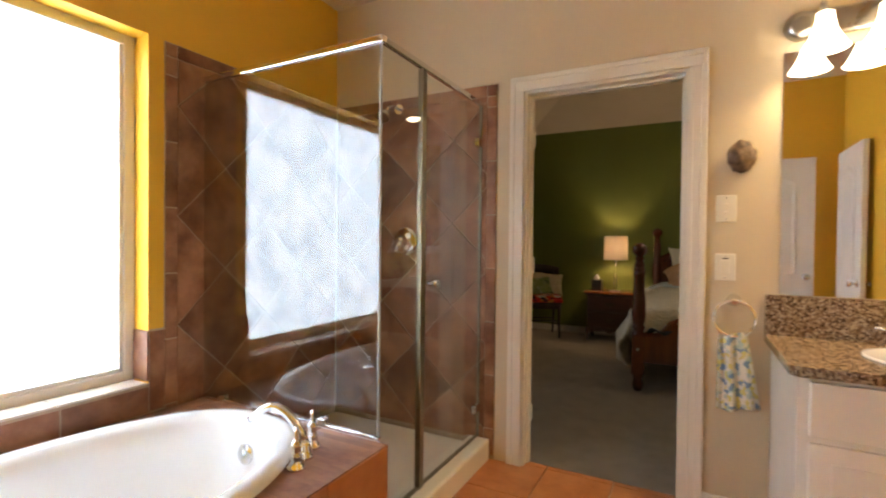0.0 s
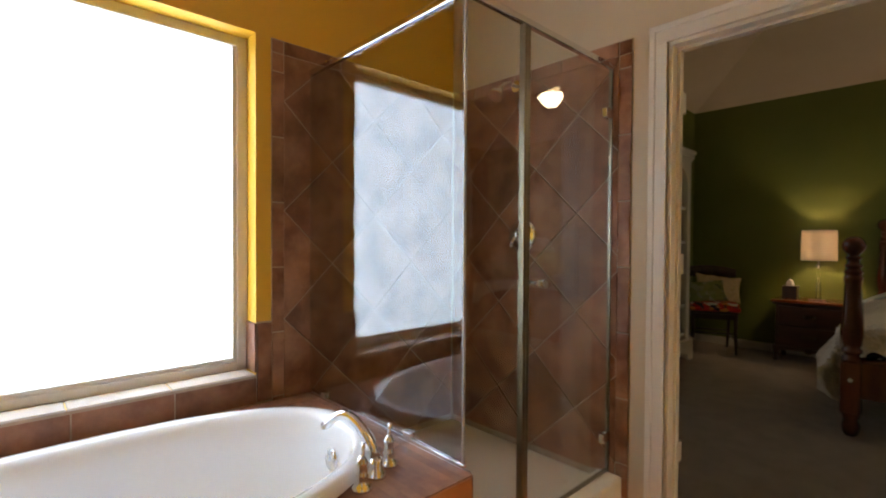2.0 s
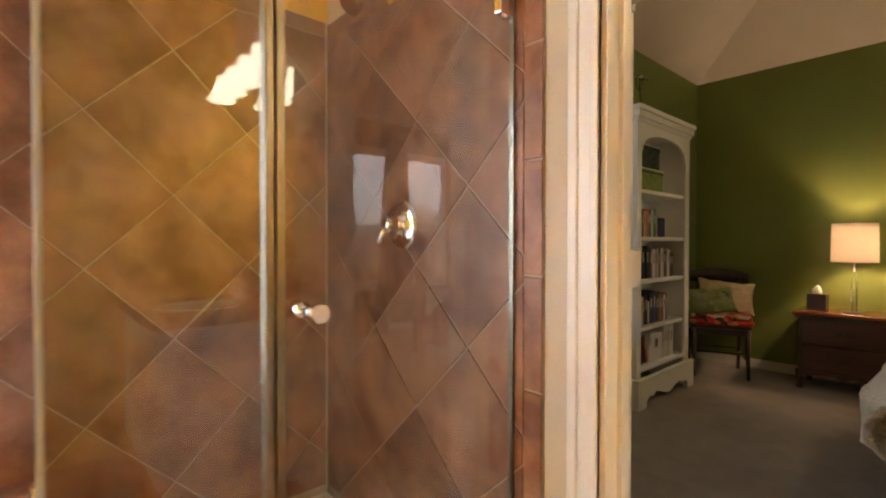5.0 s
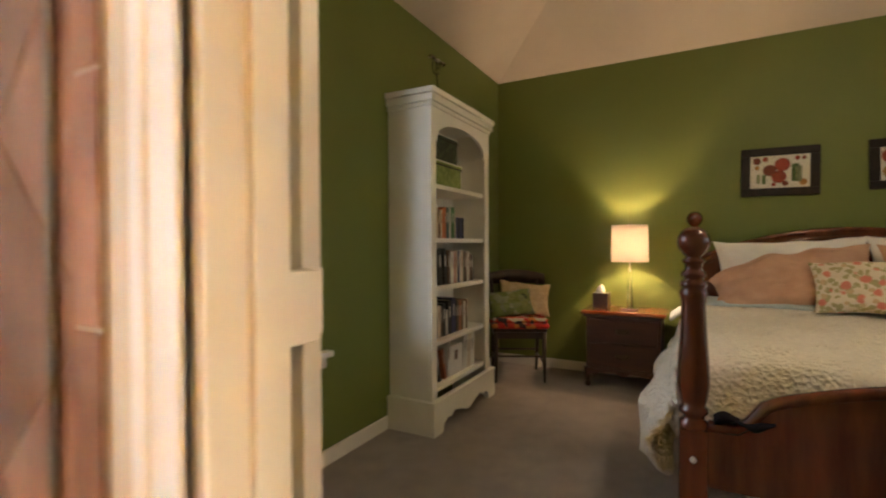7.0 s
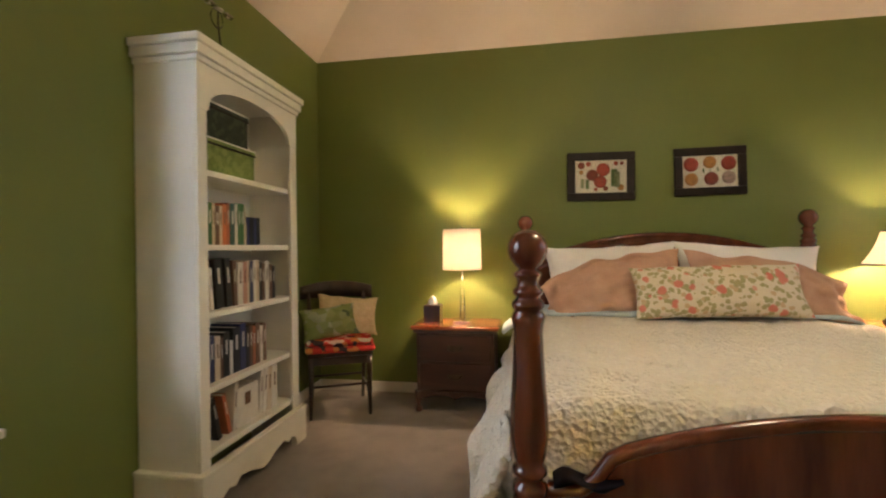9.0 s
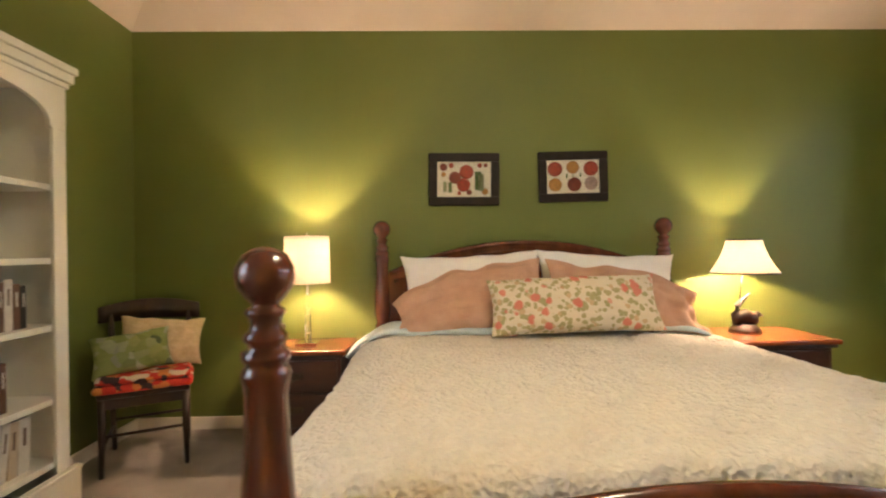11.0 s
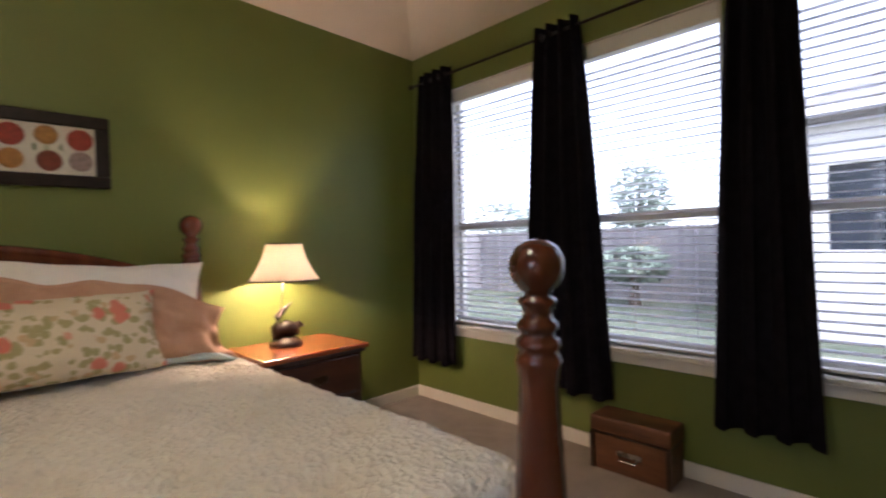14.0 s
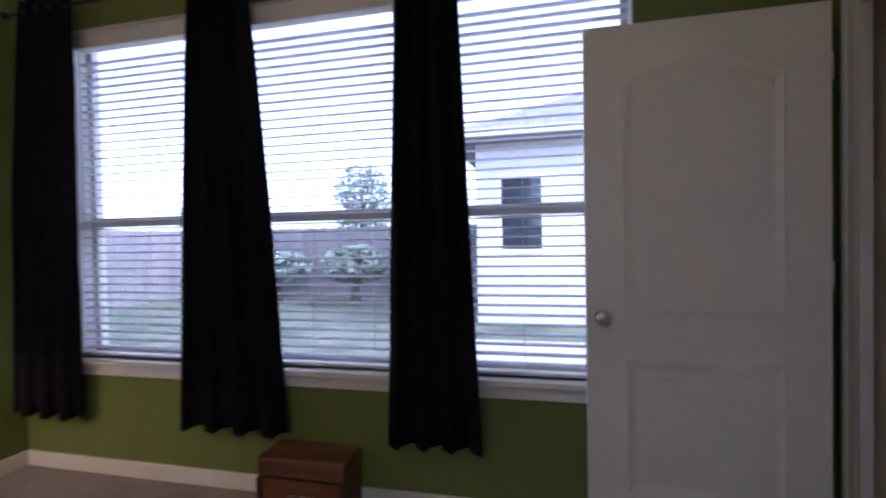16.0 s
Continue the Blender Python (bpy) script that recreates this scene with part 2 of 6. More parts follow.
COMFORTER = speckle("cream_matelasse", ((0.80, 0.73, 0.60), (0.77, 0.70, 0.57), (0.82, 0.76, 0.63), (0.76, 0.70, 0.58)), 52, 0.9, 1.0, 0.012, True)
SHEET = surface("pale_blue_sheet", (0.42, 0.50, 0.50), (0.52, 0.58, 0.56), 20, 0.9, 0.4, 400)
PILLOW_W = surface("white_pillow_cotton", (0.76, 0.74, 0.68), (0.82, 0.80, 0.74), 8, 0.9, 0.5, 30, dist=0.01)
PEACH = surface("peach_cotton", (0.48, 0.27, 0.165), (0.56, 0.34, 0.215), 8, 0.9, 0.5, 40, dist=0.008)
FLORAL = floral("floral_weave")
GRANITE = speckle("brown_granite", ((0.22, 0.14, 0.08), (0.07, 0.04, 0.025), (0.34, 0.24, 0.15), (0.15, 0.09, 0.05), (0.42, 0.32, 0.22)), 150, 0.12)
MIRROR = surface("mirror_silver", (0.9, 0.9, 0.9), (0.9, 0.9, 0.9), 1, 0.02, 0.0, metal=1.0)
MIRROR.node_tree.nodes["Principled BSDF"].inputs["Roughness"].default_value = 0.0
for link in list(MIRROR.node_tree.links):
    if link.to_socket.name == "Roughness":
        MIRROR.node_tree.links.remove(link)
SHOWER_GLASS = pane_glass("shower_glass", (0.90, 0.915, 0.905), 0.0, 0.075)
DOOR_GLASS = pane_glass("shower_door_glass", (0.96, 0.975, 0.965), 0.0, 0.05)
CLEAR = pane_glass("window_pane_glass")
CRYSTAL = glass("lamp_crystal", 0.02)
SHADE = shade_cloth("lampshade_linen", (0.82, 0.75, 0.65), 0.22)
AMBER = glow("lit_amber_glass", (1.0, 0.78, 0.46), 25)
FROST = glow("lit_frosted_glass", (1.0, 0.84, 0.58), 7)
BULB = glow("bulb", (1.0, 0.66, 0.38), 540)
VANITY_BULB = glow("vanity_bulb", (1.0, 0.76, 0.44), 380)
BRIGHT = glow("overcast_backdrop", (0.84, 0.91, 1.0), 9)
IVORY = surface("switch_plastic", (0.74, 0.69, 0.58), (0.76, 0.71, 0.6), 5, 0.35, 0.0)
BLIND = shade_cloth("blind_slat", (0.80, 0.79, 0.81), 0.42)


# ---- mesh helpers ----
def box(bm, x0, y0, z0, x1, y1, z1, bevel=0.0):
    ret = bmesh.ops.create_cube(bm, size=1)
    vs = ret["verts"]
    for v in vs:
        v.co = Vector(((x0 + x1) / 2 + v.co.x * (x1 - x0), (y0 + y1) / 2 + v.co.y * (y1 - y0), (z0 + z1) / 2 + v.co.z * (z1 - z0)))
    if bevel:
        es = list({e for v in vs for e in v.link_edges})
        bmesh.ops.bevel(bm, geom=es, offset=bevel, segments=2, affect="EDGES", profile=0.5)
    return bm


def boxes(*rows, bevel=0.0):
    bm = bmesh.new()
    for r in rows:
        box(bm, *r, bevel=bevel)
    return bm


def lathe(profile, n=28, bm=None, at=(0, 0, 0), cap=True):
    """Turned solid: profile rows of radius, height."""
    bm = bm or bmesh.new()
    rings = []
    for r, z in profile:
        rings.append([bm.verts.new((at[0] + r * math.cos(2 * math.pi * i / n), at[1] + r * math.sin(2 * math.pi * i / n), at[2] + z)) for i in range(n)])
    for a, b in zip(rings, rings[1:]):
        for i in range(n):
            f = bm.faces.new((a[i], a[(i + 1) % n], b[(i + 1) % n], b[i]))
            f.smooth = True
    if cap:
        bm.faces.new(list(reversed(rings[0])))
        bm.faces.new(rings[-1])
    return bm


def tube(points, r, n=10, bm=None, cap=True):
    """A bent round bar through the points; r is a number or one radius for each point."""
    bm = bm or bmesh.new()
    pts = [Vector(p) for p in points]
    rs = r if isinstance(r, (list, tuple)) else [r] * len(pts)
    rings = []
    for i, p in enumerate(pts):
        d = (pts[min(i + 1, len(pts) - 1)] - pts[max(i - 1, 0)]).normalized()
        up = Vector((0, 0, 1)) if abs(d.z) < 0.9 else Vector((1, 0, 0))
        a = d.cross(up).normalized()
        b = a.cross(d)
        rings.append([bm.verts.new(p + (a * math.cos(2 * math.pi * k / n) + b * math.sin(2 * math.pi * k / n)) * rs[i]) for k in range(n)])
    for a, b in zip(rings, rings[1:]):
        for k in range(n):
            bm.faces.new((a[k], a[(k + 1) % n], b[(k + 1) % n], b[k])).smooth = True
    if cap:
        bm.faces.new(list(reversed(rings[0])))
        bm.faces.new(rings[-1])
    return bm


def prism(poly, axis, a0, a1, bm=None):
    """Extrudes a 2D outline along an axis from a0 to a1. For x the outline is (y, z), for y (x, z), for z (x, y)."""
    bm = bm or bmesh.new()
    put = {"x": lambda u, v, a: (a, u, v), "y": lambda u, v, a: (u, a, v), "z": lambda u, v, a: (u, v, a)}[axis]
    lo = [bm.verts.new(put(u, v, a0)) for u, v in poly]
    hi = [bm.verts.new(put(u, v, a1)) for u, v in poly]
    bm.faces.new(lo)
    bm.faces.new(list(reversed(hi)))
    n = len(poly)
    for i in range(n):
        bm.faces.new((lo[i], hi[i], hi[(i + 1) % n], lo[(i + 1) % n]))
    bmesh.ops.recalc_face_normals(bm, faces=bm.faces)
    return bm


def mesh_of(name, bm, material):
    bmesh.ops.recalc_face_normals(bm, faces=bm.faces)
    me = bpy.data.meshes.new(name)
    bm.to_mesh(me)
    bm.free()
    me.materials.append(material)
    return me


def part(name, bm, material, parent, label=""):
    ob = new(name, mesh_of(name, bm, material))
    ob.parent = parent
    return tagged(ob, label)


def thing(name, label, category, m, group=""):
    ob = new(name)
    ob.empty_display_size = 0.1
    ob.matrix_basis = m
    return tagged(ob, label, category, group)


def solid(name, bm, material, label, category, group="", kind=""):
    return tagged(new(name, mesh_of(name, bm, material)), label, category, group, kind)


def structure(name, bm, material, label):
    return tagged(new(name, mesh_of(name, bm, material)), label, name.split("_")[0], "", "structure")


def slab_with_holes(axis, a0, a1, u0, u1, z0, z1, holes):
    """A wall slab between a0 and a1 across the axis, with rectangular openings (u0, u1, z0, z1) cut through."""
    us = sorted({u0, u1, *[h[0] for h in holes], *[h[1] for h in holes]})
    bm = bmesh.new()
    for ua, ub in zip(us, us[1:]):
        mid = (ua + ub) / 2
        cuts = sorted((h[2], h[3]) for h in holes if h[0] < mid < h[1])
        z = z0
        for ca, cb in cuts + [(z1, z1)]:
            if ca > z + 1e-6:
                if axis == "x":
                    box(bm, a0, ua, z, a1, ub, ca)
                else:
                    box(bm, ua, a0, z, ub, a1, ca)
            z = cb
    bmesh.ops.remove_doubles(bm, verts=bm.verts, dist=1e-5)
    return bm


def smooth(ob):
    for p in ob.data.polygons:
        p.use_smooth = True
    return ob


# ---- walls, floors, ceilings ----
BX0, BX1, BY0, BY1 = -1.755, 1.55, -0.25, 2.725     # bathroom
RX0, RX1, RY0, RY1 = -1.735, 3.635, 2.836, 6.795     # bedroom
H = 2.745
DOOR = (-0.45, 0.335, 0.0, 2.03)
DOOR2 = (2.70, 3.50, 0.0, 2.03)
TUBWIN = (0.0, 1.492, 0.58, 2.112)
WESTWIN = (3.32, 4.255, 0.61, 2.40)
EASTWINS = ((5.49, 6.40, 0.63, 2.40), (4.55, 5.45, 0.63, 2.40), (3.54, 4.44, 0.63, 2.40))

structure("wall_bath_west", slab_with_holes("x", BX0 - 0.15, BX0, BY0 - 0.1, 2.80, 0, 2.8, [TUBWIN]), YELLOW, "bright yellow painted bathroom wall with a frosted window")
structure("wall_bath_north", slab_with_holes("y", BY1, 2.805, BX0, BX1, 0, 2.8, [DOOR]), BEIGE, "beige painted bathroom wall with a doorway")
structure("wall_bath_south", slab_with_holes("y", BY0 - 0.1, BY0, BX0, BX1, 0, 2.8, []), YELLOW, "yellow painted bathroom wall with a white door")
structure("wall_bath_east", slab_with_holes("x", BX1, BX1 + 0.1, BY0 - 0.1, 2.805, 0, 2.8, []), YELLOW, "yellow painted bathroom wall beside the vanity")
structure("ceiling_bath", boxes((BX0, BY0, 2.75, BX1, BY1, 2.85)), CEILING, "plain pale bathroom ceiling")
structure("wall_south", slab_with_holes("y", 2.806, RY0, RX0, RX1, 0, H, [DOOR, DOOR2]), GREEN, "olive green bedroom wall with two doorways")
structure("wall_west", slab_with_holes("x", RX0 - 0.16, RX0, 2.806, RY1, 0, H, [WESTWIN]), GREEN, "olive green bedroom wall with a window")
structure("wall_east", slab_with_holes("x", RX1, RX1 + 0.16, 2.806, RY1, 0, H, list(EASTWINS)), GREEN, "olive green bedroom wall with three windows")
structure("wall_north", boxes((RX0 - 0.16, RY1, 0, RX1 + 0.16, RY1 + 0.15, H)), GREEN, "olive green bedroom wall behind the bed")


def tray_ceiling():
    bm = bmesh.new()
    run, rise = 1.25, 0.62
    rows = []
    for inset, z in ((-0.16, H), (0.0, H), (run, H + rise)):
        rows.append([bm.verts.new((x, y, z)) for x, y in ((RX0 + inset, RY0 + inset), (RX1 - inset, RY0 + inset), (RX1 - inset, RY1 - inset), (RX0 + inset, RY1 - inset))])
    for a, b in zip(rows[1:], rows[2:]):
        for i in range(4):
            bm.faces.new((a[i], a[(i + 1) % 4], b[(i + 1) % 4], b[i]))
    bm.faces.new(rows[2])
    top = [bm.verts.new((v.co.x, v.co.y, H + rise + 0.15)) for v in rows[0]]
    for i in range(4):
        bm.faces.new((rows[0][i], rows[0][(i + 1) % 4], top[(i + 1) % 4], top[i]))
        bm.faces.new((rows[0][i], rows[0][(i + 1) % 4], rows[1][(i + 1) % 4], rows[1][i]))
    bm.faces.new(top)
    return bm


structure("ceiling", tray_ceiling(), CEILING, "pale vaulted ceiling sloping up from the walls")
structure("floor", boxes((RX0, 2.80, -0.1, RX1, RY1, 0.0)), CARPET, "beige cut-pile bedroom carpet")
bath_floor = structure("floor_bath", boxes((BX0, BY0, -0.1, BX1, 2.80, -0.008)), GROUT, "terracotta tiled bathroom floor")
structure("wall_hall", boxes((2.4, 1.4, 0, 3.75, 1.5, 2.8), (3.65, 1.5, 0, 3.75, 2.80, 2.8), (2.4, 1.5, 0, 2.5, 2.80, 2.8)), BEIGE, "beige hallway walls beyond the open door")
structure("ceiling_hall", boxes((2.4, 1.4, 2.45, 3.75, 2.80, 2.55)), CEILING, "plain hallway ceiling")
structure("floor_hall", boxes((2.4, 1.4, -0.1, 3.75, 2.80, -0.002)), CARPET, "beige hallway carpet")


def baseboards():
    h, t = 0.085, 0.014
    runs = [(RX0, 2.90, RX0 + t, 4.86), (RX0, 5.80, RX0 + t, RY1), (RX0 + t, RY1 - t, RX1 - t, RY1), (RX1 - t, RY0, RX1, RY1), (0.41, RY0, 2.62, RY0 + t), (RX0 + t, RY0, -0.53, RY0 + t), (0.41, BY1 - t, 0.66, BY1)]
    for i, (x0, y0, x1, y1) in enumerate(runs):
        structure("baseboard_%d" % (i + 1), boxes((x0, y0, 0, x1, y1, h), bevel=0.004), TRIM, "white painted wooden baseboard")


baseboards()


def casing(name, x0, x1, top, y_face, y_wall, y_jamb, w=0.078):
    """Door casing on one side of a wall with stepped moulding, and the jamb lining when y_jamb is given."""
    t = thing(name, "white painted moulded door casing", "door casing", pose(0, 0, 0))
    t["kind"] = "structure"
    s = 1 if y_wall > y_face else -1
    for nm, a, b, z0, z1 in (("side_casing", x0 - w, x0, 0, top), ("side_casing", x1, x1 + w, 0, top), ("head_casing", x0 - w, x1 + w, top, top + w)):
        bm = bmesh.new()
        box(bm, a, min(y_face + s * 0.006, y_wall), z0, b, max(y_face + s * 0.006, y_wall), z1, 0.003)
        if nm == "side_casing":
            o = a if a < x0 else b - 0.028
            i = b - 0.02 if a < x0 else a
            box(bm, o, min(y_face, y_wall), z0, o + 0.028, max(y_face, y_wall), z1 + w - 0.002, 0.005)
            box(bm, i, min(y_face + s * 0.003, y_wall), z0, i + 0.02, max(y_face + s * 0.003, y_wall), z1, 0.003)
        else:
            box(bm, a, min(y_face, y_wall), z1 - 0.028, b, max(y_face, y_wall), z1, 0.005)
        part(nm, bm, TRIM, t)
    if y_jamb is not None:
        lo, hi = min(y_wall, y_jamb), max(y_wall, y_jamb)
        part("jamb", boxes((x0 - 0.004, lo, 0, x0 + 0.016, hi, top), bevel=0.002), TRIM, t)
        part("jamb", boxes((x1 - 0.016, lo, 0, x1 + 0.004, hi, top), bevel=0.002), TRIM, t)
        part("jamb", boxes((x0 + 0.016, lo, top - 0.016, x1 - 0.016, hi, top + 0.004), bevel=0.002), TRIM, t)
        m = lo + 0.45 * (hi - lo)
        for r in ((x0 + 0.016, m, 0, x0 + 0.028, m + 0.035, top - 0.016), (x1 - 0.028, m, 0, x1 - 0.016, m + 0.035, top - 0.016), (x0 + 0.028, m, top - 0.028, x1 - 0.028, m + 0.035, top - 0.016)):
            part("door_stop", boxes(r), TRIM, t)
    return t


casing("door_casing_bath", DOOR[0], DOOR[1], 2.03, 2.705, 2.725, 2.836)
casing("door_casing_bedroom", DOOR[0] - 0.03, DOOR[1] + 0.012, 2.042, 2.852, 2.836, None)
casing("door_casing_hall", DOOR2[0], DOOR2[1], 2.03, 2.854, 2.836, 2.806)


def arched(u0, u1, z0, z1, rise, n=12):
    pts = [(u0, z0), (u1, z0), (u1, z1 - rise)]
    for i in range(1, n):
        a = i / n
        pts.append((u1 + (u0 - u1) * a, z1 - rise + rise * math.sin(math.pi * a)))
    pts.append((u0, z1 - rise))
    return pts


def panel_door(name, label, m, w=0.77, h=2.02, knob=True, bridge=0.0):
    """Two-panel moulded door; the hinge edge lies at x = 0, the leaf reaches to x = w, its face looks to -y."""
    d = thing(name, label, "door", m)
    part("leaf", boxes((0, 0, 0.012, w, 0.035, h), bevel=0.002), TRIM, d)
    for side in (-1, 1):
        for z0, z1, rise in ((0.95, 1.87, 0.07), (0.27, 0.77, 0.0)):
            u0, u1 = 0.14, w - 0.14
            outer = arched(u0, u1, z0, z1, rise) if rise else [(u0, z0), (u1, z0), (u1, z1), (u0, z1)]
            inn = 0.032
            inner = arched(u0 + inn, u1 - inn, z0 + inn, z1 - inn, rise) if rise else [(u0 + inn, z0 + inn), (u1 - inn, z0 + inn), (u1 - inn, z1 - inn), (u0 + inn, z1 - inn)]
            bm = bmesh.new()
            y0 = -0.001 if side < 0 else 0.036
            y1 = y0 + side * 0.009
            rings = []
            for poly, y in ((outer, y0), ([(u + (0.006 if u < w / 2 else -0.006), z) for u, z in outer], y1), (inner, y0 + side * 0.001)):
                rings.append([bm.verts.new((u, y, z)) for u, z in poly])
            for a, b in zip(rings, rings[1:]):
                for i in range(len(a)):
                    bm.faces.new((a[i], a[(i + 1) % len(a)], b[(i + 1) % len(b)], b[i]))
            part("panel_moulding", bm, TRIM, d)
            bm = prism([(u + (0.03 if u < w / 2 else -0.03), z + (0.03 if z < (z0 + z1) / 2 else -0.03)) for u, z in inner], "y", y0, y0 + side * 0.004)
            part("raised_panel", bm, TRIM, d)
    if knob:
        for side in (-1, 1):
            y = 0 if side < 0 else 0.035
            k = lathe([(0.032, 0), (0.032, 0.006), (0.012, 0.012), (0.012, 0.03), (0.024, 0.038), (0.029, 0.05), (0.024, 0.062), (0.008, 0.067)], 20)
            bmesh.ops.rotate(k, verts=k.verts, cent=(0, 0, 0), matrix=Matrix.Rotation(radians(90 * -side), 3, "X"))
            bmesh.ops.translate(k, verts=k.verts, vec=(w - 0.06, y, 0.93))
            part("knob", k, CHROME, d, "polished nickel door knob")
    for z in (0.25, 1.09, 1.80):
        bm = boxes((-0.005, 0.002, z - 0.045, -0.0005, 0.036, z + 0.045), bevel=0.001)
        if bridge:
            tube([(-0.010, 0.042, z - 0.047), (-0.010, 0.042, z + 0.047)], 0.008, 10, bm)
            box(bm, -0.040, 0.044, z - 0.045, -0.004, 0.036 + bridge, z + 0.045, 0.002)
        part("hinge", bm, TRIM, d, "hinge painted over in white")
    return d


# bathroom door folded back against the bedroom wall; hall door open against the window wall
panel_door("door_1", "white two-panel bathroom door folded back against the wall", pose(-0.475, 2.930, 0, 0, 0, 180), bridge=0.06)
panel_door("door_2", "white two-panel door standing open before the windows", pose(3.50, 2.935, 0, 0, 0, 90), 0.81)
panel_door("door_3", "white two-panel closet door, closed", pose(0.62, -0.215, 0), 0.72)
panel_door("door_4", "white two-panel door, closed", pose(1.513, -0.08, 0, 0, 0, 90), 0.66)


# ---- windows ----
def window_unit(name, label, side, x_wall, y0, y1, z0, z1, rail=1.365, blind=True, reveal=0.09):
    """Single-hung vinyl window in a wall across x; side is +1 where the outside lies towards +x."""
    w = thing(name, label, "window", pose(0, 0, 0))
    w["kind"] = "structure"
    s = side
    xa = x_wall + s * reveal
    lo, hi = sorted((xa, xa + s * 0.05))
    f = 0.035
    part("window_frame", boxes((lo, y0, z0, hi, y0 + f, z1), (lo, y1 - f, z0, hi, y1, z1), (lo, y0 + f, z0, hi, y1 - f, z0 + f), (lo, y0 + f, z1 - f, hi, y1 - f, z1), bevel=0.002), VINYL, w)
    part("meeting_rail", boxes((lo - 0.01, y0 + f, rail - 0.025, hi + 0.004, y1 - f, rail + 0.025), bevel=0.003), VINYL, w)
    mid = (lo + hi) / 2
    for a, b in ((z0 + f, rail - 0.025), (rail + 0.025, z1 - f)):
        p = part("pane", boxes((mid - 0.002, y0 + f, a, mid + 0.002, y1 - f, b)), CLEAR, w)
        p.visible_shadow = False
    sx0, sx1 = sorted((x_wall - s * 0.05, xa))
    part("window_sill", boxes((sx0, y0 - 0.07, z0 - 0.03, sx1, y1 + 0.07, z0), bevel=0.006), TRIM, w)
    ax0, ax1 = sorted((x_wall - s * 0.016, x_wall - s * 0.001))
    part("apron", boxes((ax0, y0 - 0.05, z0 - 0.09, ax1, y1 + 0.05, z0 - 0.031), bevel=0.004), TRIM, w)
    part("reveal_lining", boxes((min(x_wall, xa), y0 - 0.001, z0, max(x_wall, xa), y0 + 0.006, z1), (min(x_wall, xa), y1 - 0.006, z0, max(x_wall, xa), y1 + 0.001, z1), (min(x_wall, xa), y0 + 0.006, z1 - 0.006, max(x_wall, xa), y1 - 0.006, z1 + 0.001)), TRIM, w)
    if blind:
        b = thing("window_blind", "white horizontal blind with open slats", "window blind", pose(x_wall + s * 0.045, (y0 + y1) / 2, z0), "window blinds")
        hw = (y1 - y0) / 2 - 0.012
        part("valance", boxes((-0.035, -hw, z1 - z0 - 0.095, 0.035, hw, z1 - z0 - 0.008), bevel=0.006), TRIM, b, "white valance over the slats")
        slat = mesh_of("slat", slat_mesh(hw), BLIND)
        n = int((z1 - z0 - 0.16) / 0.043)
        for i in range(n):
            o = new("slat", slat)
            o.parent = b
            o.location = (0, 0, 0.05 + i * 0.043)
            o.rotation_euler = (0, radians((-4 if s > 0 else 13) + random.uniform(-1.5, 1.5)), 0)
        part("bottom_rail", boxes((-0.025, -hw, 0.004, 0.025, hw, 0.02), bevel=0.004), TRIM, b)
        for y in (-hw * 0.72, 0.0, hw * 0.72):
            part("ladder_cord", tube([(-0.024, y, 0.02), (-0.024, y, z1 - z0 - 0.1)], 0.0012, 5), BLIND, b)
        part("tilt_wand", tube([(-0.04, hw * 0.9, z1 - z0 - 0.1), (-0.042, hw * 0.9, 0.75)], 0.004, 6), BLIND, b)
    return w


def slat_mesh(hw):
    bm = bmesh.new()
    for k in range(4):
        u0, u1 = -0.024 + k * 0.012, -0.012 + k * 0.012
        z = lambda u: 0.0035 * (1 - (u / 0.024) ** 2)
        vs = [bm.verts.new(p) for p in ((u0, -hw, z(u0)), (u1, -hw, z(u1)), (u1, hw, z(u1)), (u0, hw, z(u0)), (u0, -hw, z(u0) + 0.0028), (u1, -hw, z(u1) + 0.0028), (u1, hw, z(u1) + 0.0028), (u0, hw, z(u0) + 0.0028))]
        for f in ((0, 3, 2, 1), (4, 5, 6, 7), (0, 1, 5, 4), (2, 3, 7, 6)):
            bm.faces.new([vs[i] for i in f])
    return bm


for i, (a, b, c, d) in enumerate(EASTWINS):
    window_unit("window_%d" % (i + 1), "white single-hung bedroom window with a meeting rail", 1, RX1, a, b, c, d)
window_unit("window_4", "white single-hung bedroom window beside the bookcase", -1, RX0, *WESTWIN)


def tub_window():
    y0, y1, z0, z1 = TUBWIN
    w = thing("window_5", "large frosted bathroom window in an almond frame", "window", pose(0, 0, 0))
    w["kind"] = "structure"
    a, b = BX0 - 0.148, BX0 - 0.10
    f = 0.046
    part("window_frame", boxes((a, y0, z0, b, y0 + f, z1), (a, y1 - f, z0, b, y1, z1), (a, y0 + f, z0, b, y1 - f, z0 + f), (a, y0 + f, z1 - f, b, y1 - f, z1), bevel=0.004), VINYL, w)
    part("glazing_bead", boxes((b - 0.03, y1 - f - 0.018, z0 + f, b - 0.006, y1 - f, z1 - f), (b - 0.03, y0 + f, z0 + f, b - 0.006, y0 + f + 0.018, z1 - f), (b - 0.03, y0 + f, z0 + f, b - 0.006, y1 - f, z0 + f + 0.018), bevel=0.003), VINYL, w)
    part("pane", boxes((a + 0.012, y0 + f, z0 + f, a + 0.018, y1 - f, z1 - f)), frosted("frosted_pane", (0.93, 0.96, 1.0)), w, "frosted glass pane")


tub_window()
structure("backdrop", boxes((BX0 - 0.72, -0.6, 0.1, BX0 - 0.70, 2.1, 2.7)), BRIGHT, "bright overcast daylight outside the frosted window")


